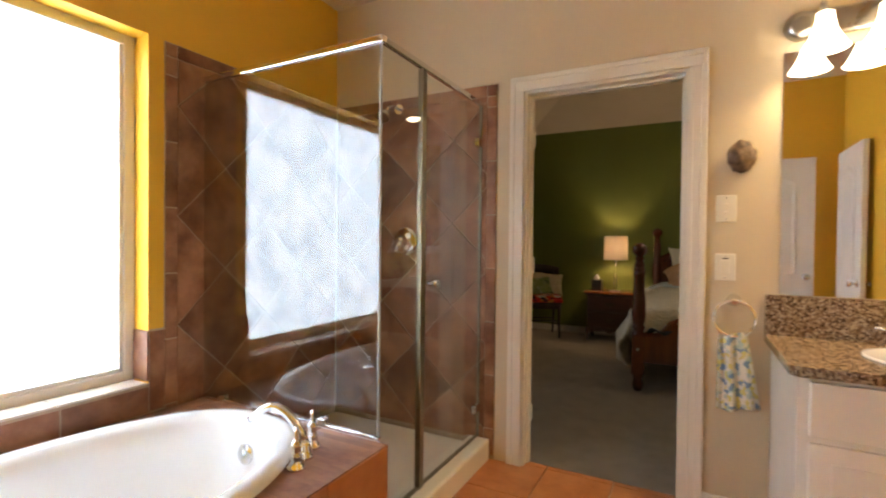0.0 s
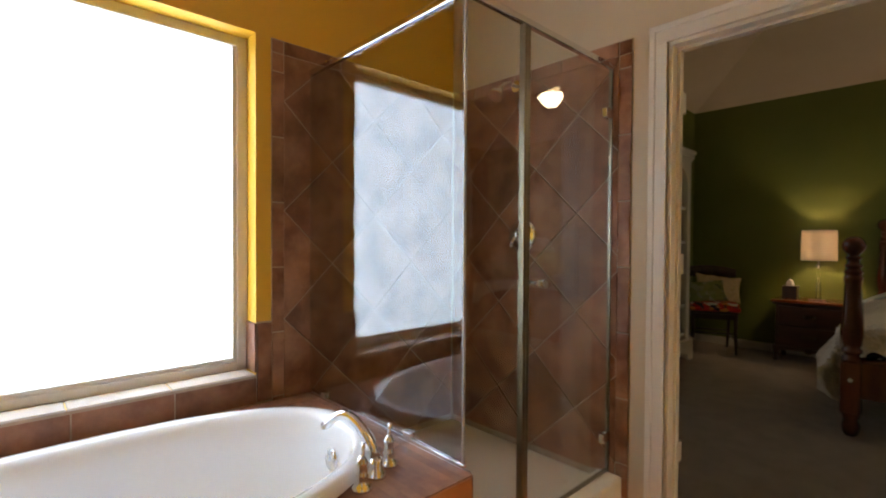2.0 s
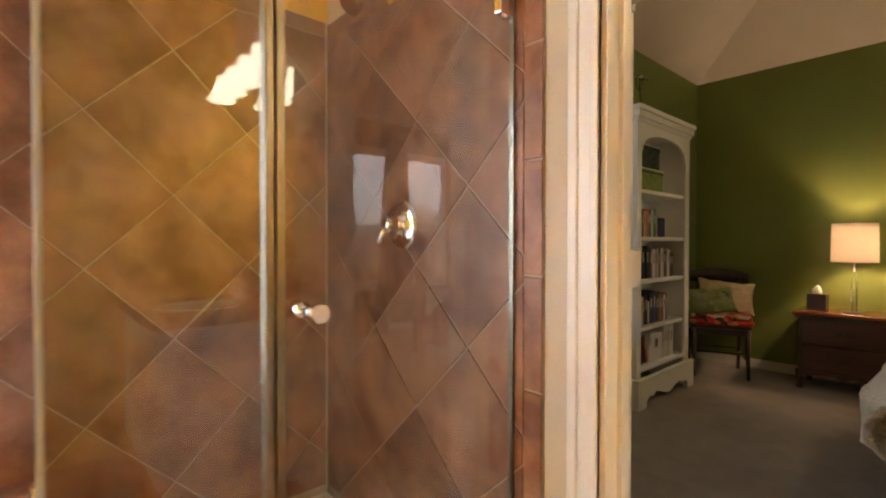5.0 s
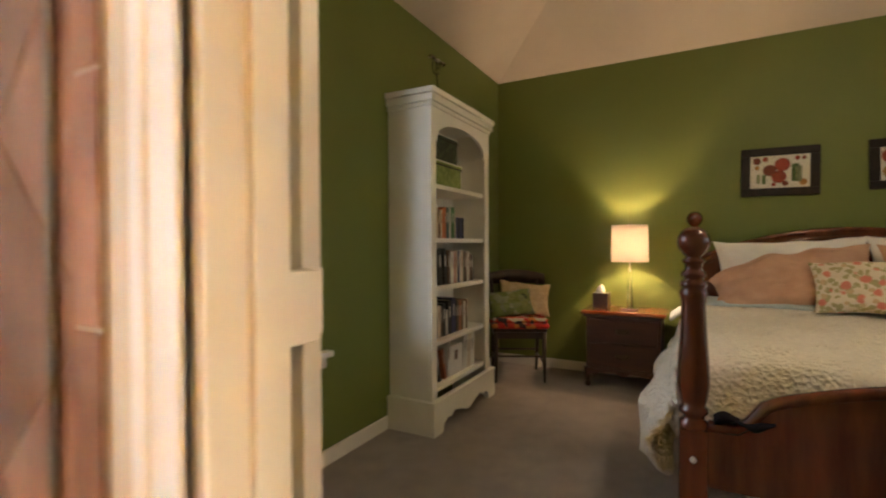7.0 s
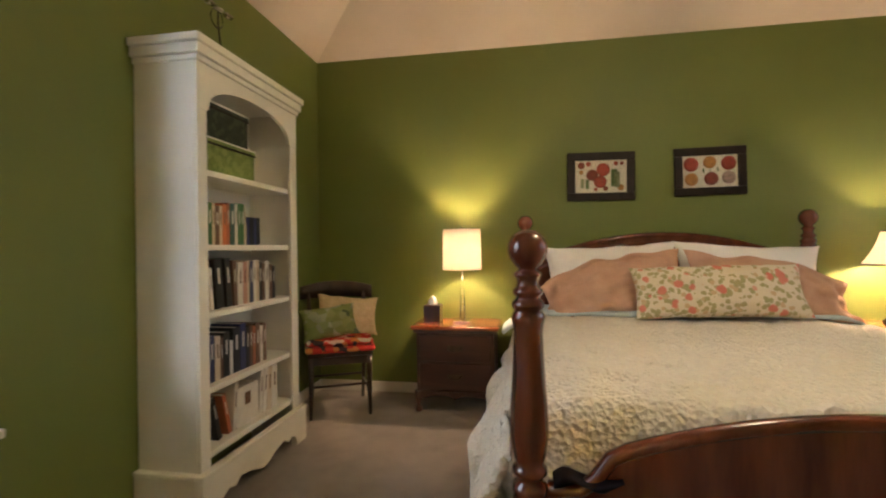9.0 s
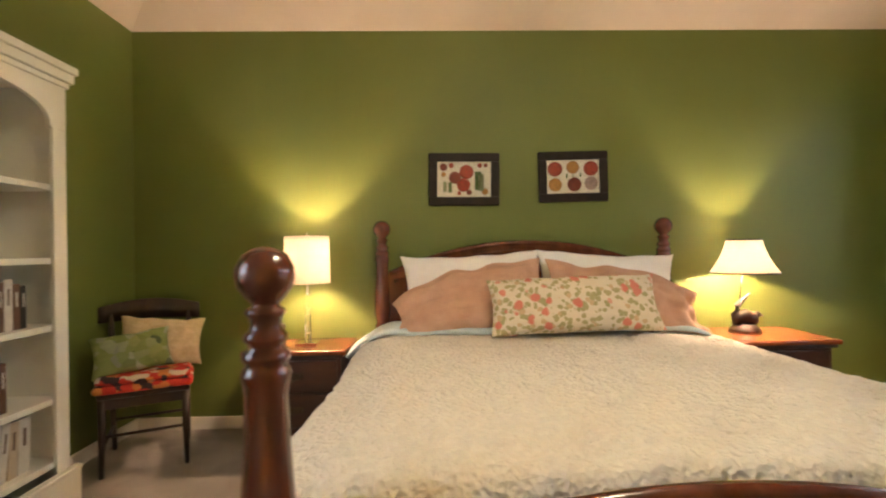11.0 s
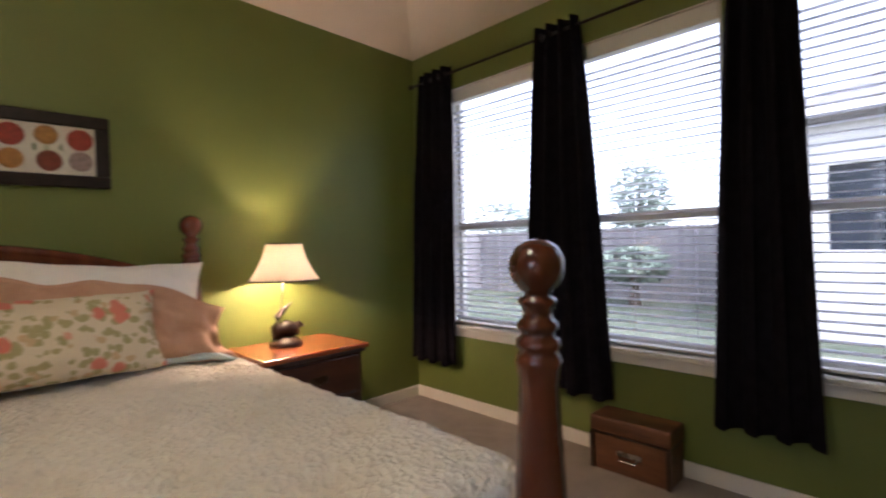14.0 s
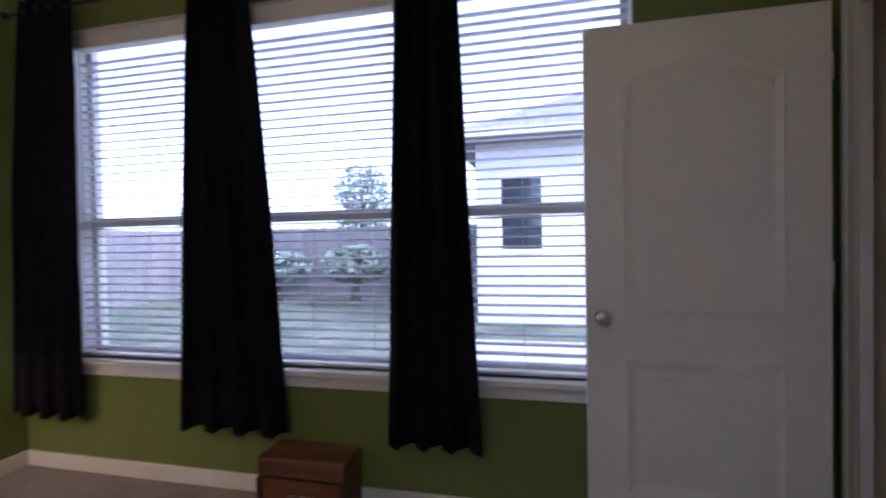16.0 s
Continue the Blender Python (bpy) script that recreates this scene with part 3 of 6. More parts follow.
# ---- bed ----
def post_profile(h):
    """Turned cannonball post, from the top ball down."""
    t = [(0.004, 0), (0.025, -0.004), (0.045, -0.018), (0.057, -0.042), (0.059, -0.06), (0.054, -0.083), (0.040, -0.103), (0.028, -0.114), (0.027, -0.120), (0.039, -0.126), (0.041, -0.134), (0.034, -0.142), (0.030, -0.156), (0.033, -0.168), (0.043, -0.176), (0.044, -0.188), (0.036, -0.196), (0.036, -0.204), (0.047, -0.212), (0.048, -0.226), (0.040, -0.236), (0.046, -0.246), (0.050, -0.258), (0.046, -0.272), (0.042, -0.30), (0.046, -0.40), (0.054, -0.52), (0.056, -0.60), (0.048, -0.66), (0.040, -0.685), (0.050, -0.695), (0.051, -0.712), (0.040, -0.722), (0.038, -0.735), (0.050, -0.745), (0.052, -0.765), (0.045, -0.78)]
    return [(r, h + z) for r, z in reversed(t)]


def bed():
    b = thing("four_poster_bed", "dark cherry cannonball bed with turned posts, made up", "bed", pose(0.935, 5.58, 0))
    X, F, N = 0.957, -1.105, 1.10
    for x in (-X, X):
        for y, h in ((F, 1.228), (N, 1.414)):
            bm = lathe(post_profile(h), 32)
            box(bm, -0.05, -0.05, 0.14, 0.05, 0.05, h - 0.77, 0.008)
            lathe([(0.028, 0.0), (0.04, 0.02), (0.045, 0.06), (0.035, 0.1), (0.045, 0.13), (0.045, 0.15)], 24, bm)
            bmesh.ops.translate(bm, verts=bm.verts, vec=(x, y, 0))
            part("bed_post", bm, CHERRY, b)

    def arch(half, ends, mid, low, n=24):
        pts = [(-half, low), (half, low)]
        for i in range(n + 1):
            u = half - 2 * half * i / n
            a = abs(u) / half
            z = mid - (mid - ends) * a ** 2.0
            pts.append((u, z))
        return pts

    def shouldered(half, low, n=40):
        """Footboard outline: flat shoulders beside the posts, an ogee step, then a shallow arch."""
        pts = [(-half, low), (half, low)]
        for i in range(n + 1):
            u = half - 2 * half * i / n
            a = abs(u) / half
            k = min(1, max(0, (0.90 - a) / 0.12))
            pts.append((u, 0.465 + (0.235 - 0.20 * a * a) * (k * k * (3 - 2 * k))))
        return pts

    part("footboard", prism(shouldered(X - 0.045, 0.24), "y", F - 0.016, F + 0.016), CHERRY, b)
    bm = bmesh.new()
    pts = shouldered(X - 0.05, 0.24)[2:]
    tube([(u, F, z + 0.005) for u, z in pts], 0.024, 10, bm)
    part("footboard_rail", bm, CHERRY, b)
    part("headboard", prism(arch(X - 0.045, 1.05, 1.247, 0.4), "y", N - 0.016, N + 0.016), CHERRY, b)
    bm = bmesh.new()
    pts = arch(X - 0.05, 1.05, 1.247, 0.4)[2:]
    tube([(u, N, z + 0.004) for u, z in pts], 0.022, 10, bm)
    tube([(u * 0.97, N - 0.014, z - 0.045) for u, z in pts], 0.012, 8, bm)
    part("headboard_rail", bm, CHERRY, b)
    for x in (-X, X):
        part("side_rail", boxes((x - 0.02, F + 0.05, 0.24, x + 0.02, N - 0.05, 0.40), bevel=0.004), CHERRY, b)
    part("mattress", boxes((-X + 0.04, F + 0.22, 0.36, X - 0.04, N - 0.03, 0.64), bevel=0.05), PILLOW_W, b)
    for sx in (-1, 1):
        for y, h in ((F, 1.228),):
            k = lathe([(0.012, 0), (0.012, 0.008), (0.005, 0.012)], 12)
            bmesh.ops.rotate(k, verts=k.verts, cent=(0, 0, 0), matrix=Matrix.Rotation(radians(90), 3, "X"))
            bmesh.ops.translate(k, verts=k.verts, vec=(sx * X, y - 0.05, 0.35))
            part("bolt_cover", k, NICKEL, b)
    return b


bed()


def dark_strip():
    """Dark strip lying over the footboard's low shoulder."""
    bm = bmesh.new()
    rows = []
    for i in range(15):
        u = i / 14
        x = 0.045 + 0.19 * u
        z = 0.497 + 0.012 * math.sin(u * 7) + 0.012 * u
        rows.append([bm.verts.new((x, 4.475 + 0.045 * math.cos(k * math.pi / 4 + 0.3 * u) , z + 0.022 * math.sin(k * math.pi / 4) * (0.6 + 0.4 * math.sin(u * 11)))) for k in range(8)])
    for a, b in zip(rows, rows[1:]):
        for k in range(8):
            bm.faces.new((a[k], a[(k + 1) % 8], b[(k + 1) % 8], b[k])).smooth = True
    bm.faces.new(rows[0])
    bm.faces.new(rows[-1])
    solid("shoulder_strip", bm, CURTAIN, "dark strip lying over the low footboard shoulder", "cloth")


dark_strip()


def comforter():
    """Quilted cover draped over the mattress, hanging down both sides and tucked behind the footboard."""
    bm = bmesh.new()
    nu, nv = 150, 130
    half, top, rad = 1.02, 0.715, 0.10
    grid = []
    for j in range(nv + 1):
        v = j / nv
        y = -1.03 + v * 1.89
        row = []
        drop_l, drop_r = (0.56 - 0.06 * v) * (0.5 + 0.5 * min(1, v / 0.12)), 0.47
        total = drop_l + drop_r + 2 * half
        for i in range(nu + 1):
            s = i / nu * total - drop_l
            if s < 0:
                x, z, w = -half, top - 0.035 + s, min(1, -s / 0.3)
                nx = -1
            elif s > 2 * half:
                x, z, w = half, top - 0.01 - (s - 2 * half), min(1, (s - 2 * half) / 0.3)
                nx = 1
            else:
                x, z, w, nx = s - half, top, 0, 0
                e = half - abs(x)
                if e < 0.28:
                    z -= (0.035 if x < 0 else 0.01) * (1 - e / 0.28) ** 2
            foot = max(0, 1 - v / 0.16)
            z -= (0.035 * foot ** 2 + 0.30 * max(0, 1 - v / 0.045) ** 2) * (1 if nx == 0 else 0.0)
            wav = math.sin(y * 7.5 + 0.8 * math.sin(y * 3)) * 0.065 + 0.03 * math.sin(y * 17 + 1 + 4 * w)
            x += nx * w * (wav * (1 if nx < 0 else 0.35) + (0.06 if nx < 0 else 0.13) + 0.10 * max(0, 1 - v / 0.35) * (1 if nx < 0 else 0.2))
            p = Vector((x, y, z))
            puff = noise.noise(p * 9) * 0.010 + noise.noise(p * 2.2) * 0.018 + abs(noise.noise(p * 26)) * 0.009
            # tufted dimples on a staggered lattice
            gx, gy = x / 0.44, (y + 1.0) / 0.5
            for ox in (0, 0.5):
                dx, dy = (gx + ox) % 1 - 0.5, (gy + ox) % 1 - 0.5
                rr = dx * dx * 0.19 + dy * dy * 0.25
                puff -= 0.038 * math.exp(-rr / 0.0030) + 0.010 * math.exp(-rr / 0.012) * math.sin(7 * math.atan2(dy, dx))
            if nx:
                p.x += nx * puff
            else:
                p.z += puff
            row.append(bm.verts.new(p))
        grid.append(row)
    for a, b in zip(grid, grid[1:]):
        for i in range(nu):
            bm.faces.new((a[i], a[i + 1], b[i + 1], b[i])).smooth = True
    ob = solid("comforter", bm, COMFORTER, "cream puckered matelasse comforter spread over the bed", "comforter")
    ob.location = (0.935, 5.56, 0)
    m = ob.modifiers.new("thick", "SOLIDIFY")
    m.thickness = 0.035
    return ob


comforter()


def folded_sheet():
    bm = bmesh.new()
    rows = []
    for i in range(81):
        x = -1.12 + 2.24 * i / 80
        e = max(0, abs(x) - 0.88)
        z = 0.735 - 1.3 * e * e - 0.25 * e
        row = []
        for k in range(9):
            y = 0.62 + 0.05 * k + 0.02 * math.sin(x * 5) + 0.01 * math.sin(x * 19)
            dz = 0.014 * math.sin(math.pi * k / 8) + 0.006 * noise.noise(Vector((x * 6, y * 9, 2)))
            row.append(bm.verts.new((x, y, z + dz + 0.012)))
        rows.append(row)
    for a, b in zip(rows, rows[1:]):
        for k in range(8):
            bm.faces.new((a[k], a[k + 1], b[k + 1], b[k])).smooth = True
    ob = solid("bed_sheet", bm, SHEET, "pale blue-grey sheet folded back below the pillows", "bed sheet")
    ob.location = (0.935, 5.58, 0)
    m = ob.modifiers.new("thick", "SOLIDIFY")
    m.thickness = 0.02


folded_sheet()


def cushion_mesh(w, h, d, seed=0.0, corner=0.10, flange=0.0, n=34, crease=0.012, slump=0.0):
    """A stuffed pillow standing in the xz plane, plump in y, with pulled-in sides and pointed corners."""
    bm = bmesh.new()
    sides = []
    for s in (-1, 1):
        g = []
        for j in range(n + 1):
            row = []
            for i in range(n + 1):
                u, v = 2 * i / n - 1, 2 * j / n - 1
                pin = 1 - corner * (1 - abs(v) ** 2.0) * abs(u) ** 3
                piv = 1 - corner * (1 - abs(u) ** 2.0) * abs(v) ** 3
                f = 1 - flange
                pu, pv = min(1, abs(u) / f), min(1, abs(v) / f)
                th = (max(0, 1 - pu ** 3.0) * max(0, 1 - pv ** 3.0)) ** 0.55
                p = Vector((u * w / 2 * pin, 0, v * h / 2 * piv))
                wr = crease * noise.noise(Vector((u * 2.1 * w / h + seed, v * 2.1, s + seed))) + crease * 0.5 * noise.noise(Vector((u * 5 + seed, v * 6, s)))
                p.y = s * (d / 2 * th + wr * th + 0.0015)
                p.z += crease * 0.8 * noise.noise(Vector((u * 3 + seed, 4.4, 1))) * abs(v)
                if slump:
                    o = max(0.0, u * math.copysign(1, slump))
                    fold = 0.5 + 0.5 * math.sin(v * 9 + seed)
                    p.z -= abs(slump) * o ** 2.2 * (v + 1) / 2
                    p.x += slump * 0.5 * o ** 3 * max(0, -v)
                    p.y -= 0.035 * o ** 3 * fold * (1 - 0.4 * v)
                row.append(bm.verts.new(p))
            g.append(row)
        sides.append(g)
        for a, b in zip(g, g[1:]):
            for i in range(n):
                bm.faces.new((a[i], a[i + 1], b[i + 1], b[i]) if s < 0 else (a[i], b[i], b[i + 1], a[i + 1])).smooth = True
    a, b = sides
    ring = lambda g: [g[0][i] for i in range(n)] + [g[j][n] for j in range(n)] + [g[n][n - i] for i in range(n)] + [g[n - j][0] for j in range(n)]
    ra, rb = ring(a), ring(b)
    for i in range(len(ra)):
        bm.faces.new((ra[i], rb[i], rb[(i + 1) % len(ra)], ra[(i + 1) % len(ra)]))
    return bm


def cushion(name, label, w, h, d, material, m, seed=0.0, group="", **kw):
    ob = solid(name, cushion_mesh(w, h, d, seed, **kw), material, label, "pillow", group)
    ob.matrix_basis = m
    return ob


cushion("pillow", "plump white pillow leaning on the headboard", 0.93, 0.51, 0.20, PILLOW_W, pose(0.575, 6.57, 0.945, -18, -2, 1), 1.0, "white pillows")
cushion("pillow", "plump white pillow leaning on the headboard", 0.93, 0.51, 0.20, PILLOW_W, pose(1.46, 6.57, 0.94, -18, 3, -1), 5.0, "white pillows")
cushion("pillow_sham", "wrinkled peach pillow sham leaning on the white pillows", 0.96, 0.46, 0.20, PEACH, pose(0.55, 6.36, 0.90, -28, -7, 2), 2.0, "peach shams", flange=0.12, crease=0.04, slump=-0.17)
cushion("pillow_sham", "wrinkled peach pillow sham leaning on the white pillows", 0.94, 0.46, 0.20, PEACH, pose(1.47, 6.36, 0.90, -28, 6, -2), 7.0, "peach shams", flange=0.12, crease=0.04, slump=0.15)
cushion("bolster_pillow", "long floral tapestry bolster with red flowers", 0.98, 0.34, 0.17, FLORAL, pose(1.12, 6.17, 0.893, -26, -1.5, 0), 3.0, corner=0.05)


# ---- nightstands, lamps ----
def cabriole(bm, x, y, h):
    tube([(x, y, 0.0), (x, y, 0.015), (x, y, 0.05), (x, y, h * 0.6), (x, y, h)], [0.02, 0.026, 0.014, 0.022, 0.03], 10, bm)


def nightstand(name, label, m, w, d, h):
    t = thing(name, label, "nightstand", m, "nightstands")
    # the top's colour is paler and redder than the body's
    part("tabletop", boxes((-w / 2, -d / 2, h - 0.028, w / 2, d / 2, h), bevel=0.008), CHERRY_PALE, t, "paler cherry top")
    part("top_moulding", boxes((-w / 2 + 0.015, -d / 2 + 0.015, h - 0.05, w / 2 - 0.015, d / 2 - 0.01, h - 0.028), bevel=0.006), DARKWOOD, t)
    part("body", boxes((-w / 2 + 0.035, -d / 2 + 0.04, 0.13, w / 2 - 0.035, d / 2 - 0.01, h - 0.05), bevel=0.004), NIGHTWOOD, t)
    zs = [0.16, 0.16 + (h - 0.22) / 2, h - 0.06]
    for a, b in zip(zs, zs[1:]):
        dr = part("drawer", boxes((-w / 2 + 0.06, -d / 2 + 0.025, a + 0.006, w / 2 - 0.06, -d / 2 + 0.045, b - 0.006), bevel=0.006), NIGHTWOOD, t)
        for x in (-w * 0.22, w * 0.22) if w > 0.7 else (0,):
            hb = tube([(x - 0.045, -d / 2 + 0.02, (a + b) / 2 + 0.012), (x - 0.035, -d / 2 + 0.002, (a + b) / 2 - 0.006), (x, -d / 2 - 0.004, (a + b) / 2 - 0.016), (x + 0.035, -d / 2 + 0.002, (a + b) / 2 - 0.006), (x + 0.045, -d / 2 + 0.02, (a + b) / 2 + 0.012)], 0.005, 8)
            box(hb, x - 0.055, -d / 2 + 0.021, (a + b) / 2 - 0.014, x + 0.055, -d / 2 + 0.025, (a + b) / 2 + 0.022, 0.0015)
            part("bail_handle", hb, AGED, dr, "aged metal bail handle")
    apron = [(-w / 2 + 0.05, 0.15), (-w / 2 + 0.05, 0.09), (-w / 2 + 0.12, 0.115), (-0.06, 0.125), (0, 0.10), (0.06, 0.125), (w / 2 - 0.12, 0.115), (w / 2 - 0.05, 0.09), (w / 2 - 0.05, 0.15)]
    part("apron", prism(apron, "y", -d / 2 + 0.03, -d / 2 + 0.045), NIGHTWOOD, t)
    for x in (-w / 2 + 0.045, w / 2 - 0.045):
        for y in (-d / 2 + 0.05, d / 2 - 0.045):
            bm = bmesh.new()
            cabriole(bm, x, y, 0.15)
            part("leg", bm, NIGHTWOOD, t)
    return t


nightstand("nightstand", "cherry two-drawer nightstand with short shaped legs", pose(-0.525, 6.54, 0), 0.63, 0.42, 0.62)
nightstand("nightstand", "cherry two-drawer nightstand beside the window corner", pose(2.40, 6.475, 0), 0.66, 0.50, 0.65)


def shade_mesh(r0, r1, z0, z1, wall=0.003, n=40, bell=0.0):
    """Open lamp shade with thickness."""
    bm = bmesh.new()
    prof = [(r0 + (r1 - r0) * k / 8 - bell * math.sin(math.pi * k / 8), z0 + (z1 - z0) * k / 8) for k in range(9)]
    prof = prof + [(r - wall, z) for r, z in reversed(prof)]
    return lathe(prof + prof[:1], n, bm, cap=False)


def drum_lamp():
    t = thing("table_lamp", "drum-shaded crystal table lamp, lit, on the nightstand", "lamp", pose(-0.492, 6.56, 0.62))
    part("shade", shade_mesh(0.145, 0.14, 0.392, 0.692), SHADE, t, "cream linen drum shade")
    part("base_plate", boxes((-0.065, -0.065, 0, 0.065, 0.065, 0.014), bevel=0.003), CHROME, t)
    bm = bmesh.new()
    z = 0.014
    for k in range(5):
        box(bm, -0.016, -0.016, z, 0.016, 0.016, z + 0.058, 0.005)
        bmesh.ops.rotate(bm, verts=bm.verts, cent=(0, 0, 0), matrix=Matrix.Rotation(radians(11), 3, "Z"))
        z += 0.06
    part("stem", bm, CRYSTAL, t, "stacked crystal block stem")
    part("neck", lathe([(0.012, 0.314), (0.016, 0.32), (0.008, 0.33), (0.008, 0.40), (0.014, 0.405), (0.014, 0.499)], 16), CHROME, t)
    part("harp", tube([(0.0, -0.02, 0.41), (0.0, -0.055, 0.5), (0.0, -0.04, 0.62), (0.0, 0.0, 0.69), (0.0, 0.04, 0.62), (0.0, 0.055, 0.5), (0.0, 0.02, 0.41)], 0.002, 6), CHROME, t)
    part("finial", lathe([(0.003, 0.69), (0.007, 0.70), (0.005, 0.712), (0.001, 0.72)], 12), CHROME, t)
    part("bulb", lathe([(0.008, 0.50), (0.018, 0.51), (0.022, 0.528), (0.018, 0.545), (0.006, 0.552)], 16), BULB, t)


def bell_lamp():
    t = thing("table_lamp", "lit bedside lamp with a bell shade and dark carved base", "lamp", pose(2.36, 6.55, 0.65))
    sh = part("shade", shade_mesh(0.200, 0.102, 0.385, 0.602, bell=0.014), SHADE, t, "pleated cream bell shade")
    part("shade_trim", lathe([(0.201, 0.382), (0.2025, 0.386), (0.201, 0.391), (0.199, 0.386), (0.201, 0.382)], 40, cap=False), DARKWOOD, sh)
    part("shade_trim", lathe([(0.103, 0.597), (0.1045, 0.601), (0.103, 0.606), (0.101, 0.601), (0.103, 0.597)], 40, cap=False), DARKWOOD, sh)
    part("base", lathe([(0.092, 0.0), (0.095, 0.012), (0.088, 0.022), (0.08, 0.03), (0.06, 0.05)], 24), CARVED, t, "dark oval lamp base")
    bm = bmesh.new()
    tube([(0.07, 0, 0.06), (0.05, 0, 0.085), (0.0, 0, 0.10), (-0.04, 0, 0.09), (-0.065, 0, 0.06)], [0.025, 0.045, 0.05, 0.04, 0.02], 12, bm)
    tube([(-0.05, 0, 0.05), (-0.06, 0, 0.12), (-0.05, 0, 0.17), (-0.015, 0, 0.205), (0.04, 0, 0.25)], [0.03, 0.028, 0.022, 0.018, 0.004], 10, bm)
    tube([(0.05, 0.0, 0.09), (0.09, 0, 0.115), (0.12, 0, 0.10)], [0.03, 0.02, 0.006], 10, bm)
    part("carved_figure", bm, CARVED, t, "dark carved wooden bird figure")
    part("rod", tube([(-0.03, 0.02, 0.04), (-0.015, 0.02, 0.27), (0.0, 0.0, 0.439)], 0.005, 8), NICKEL, t)
    part("bulb", lathe([(0.008, 0.44), (0.018, 0.45), (0.022, 0.468), (0.018, 0.485), (0.006, 0.492)], 16), BULB, t)


drum_lamp()
bell_lamp()


def tissue_box():
    t = thing("tissue_box", "dark woven tissue box cover with a white tissue", "tissue box", pose(-0.715, 6.555, 0.62))
    part("cover", boxes((-0.062, -0.062, 0, 0.062, 0.062, 0.128), bevel=0.004), DARKWOOD, t)
    bm = lathe([(0.03, 0.126), (0.036, 0.145), (0.028, 0.165), (0.018, 0.185), (0.004, 0.197)], 14)
    for v in bm.verts:
        v.co += Vector((noise.noise(v.co * 40), noise.noise(v.co * 40 + Vector((5, 5, 5))), 0)) * 0.012
    part("tissue", bm, PILLOW_W, t, "white tissue pulled up")


tissue_box()


# ---- bookcase ----
BOOK_COLOURS = {"cream": (0.62, 0.52, 0.38), "red": (0.40, 0.05, 0.03), "black": (0.012, 0.012, 0.014), "green": (0.05, 0.16, 0.05), "navy": (0.03, 0.04, 0.12), "white": (0.72, 0.69, 0.62), "rust": (0.42, 0.13, 0.06), "brown": (0.14, 0.075, 0.045), "teal": (0.03, 0.10, 0.10), "pink": (0.52, 0.26, 0.2), "orange": (0.6, 0.17, 0.05)}
BOOK_MATS = {k: surface("book_" + k, tuple(c * 0.9 for c in v), v, 30, 0.45, 0.1, 150) for k, v in BOOK_COLOURS.items()}
PAPER = surface("book_paper", (0.62, 0.56, 0.44), (0.70, 0.64, 0.52), 200, 0.9, 0.3, 500)


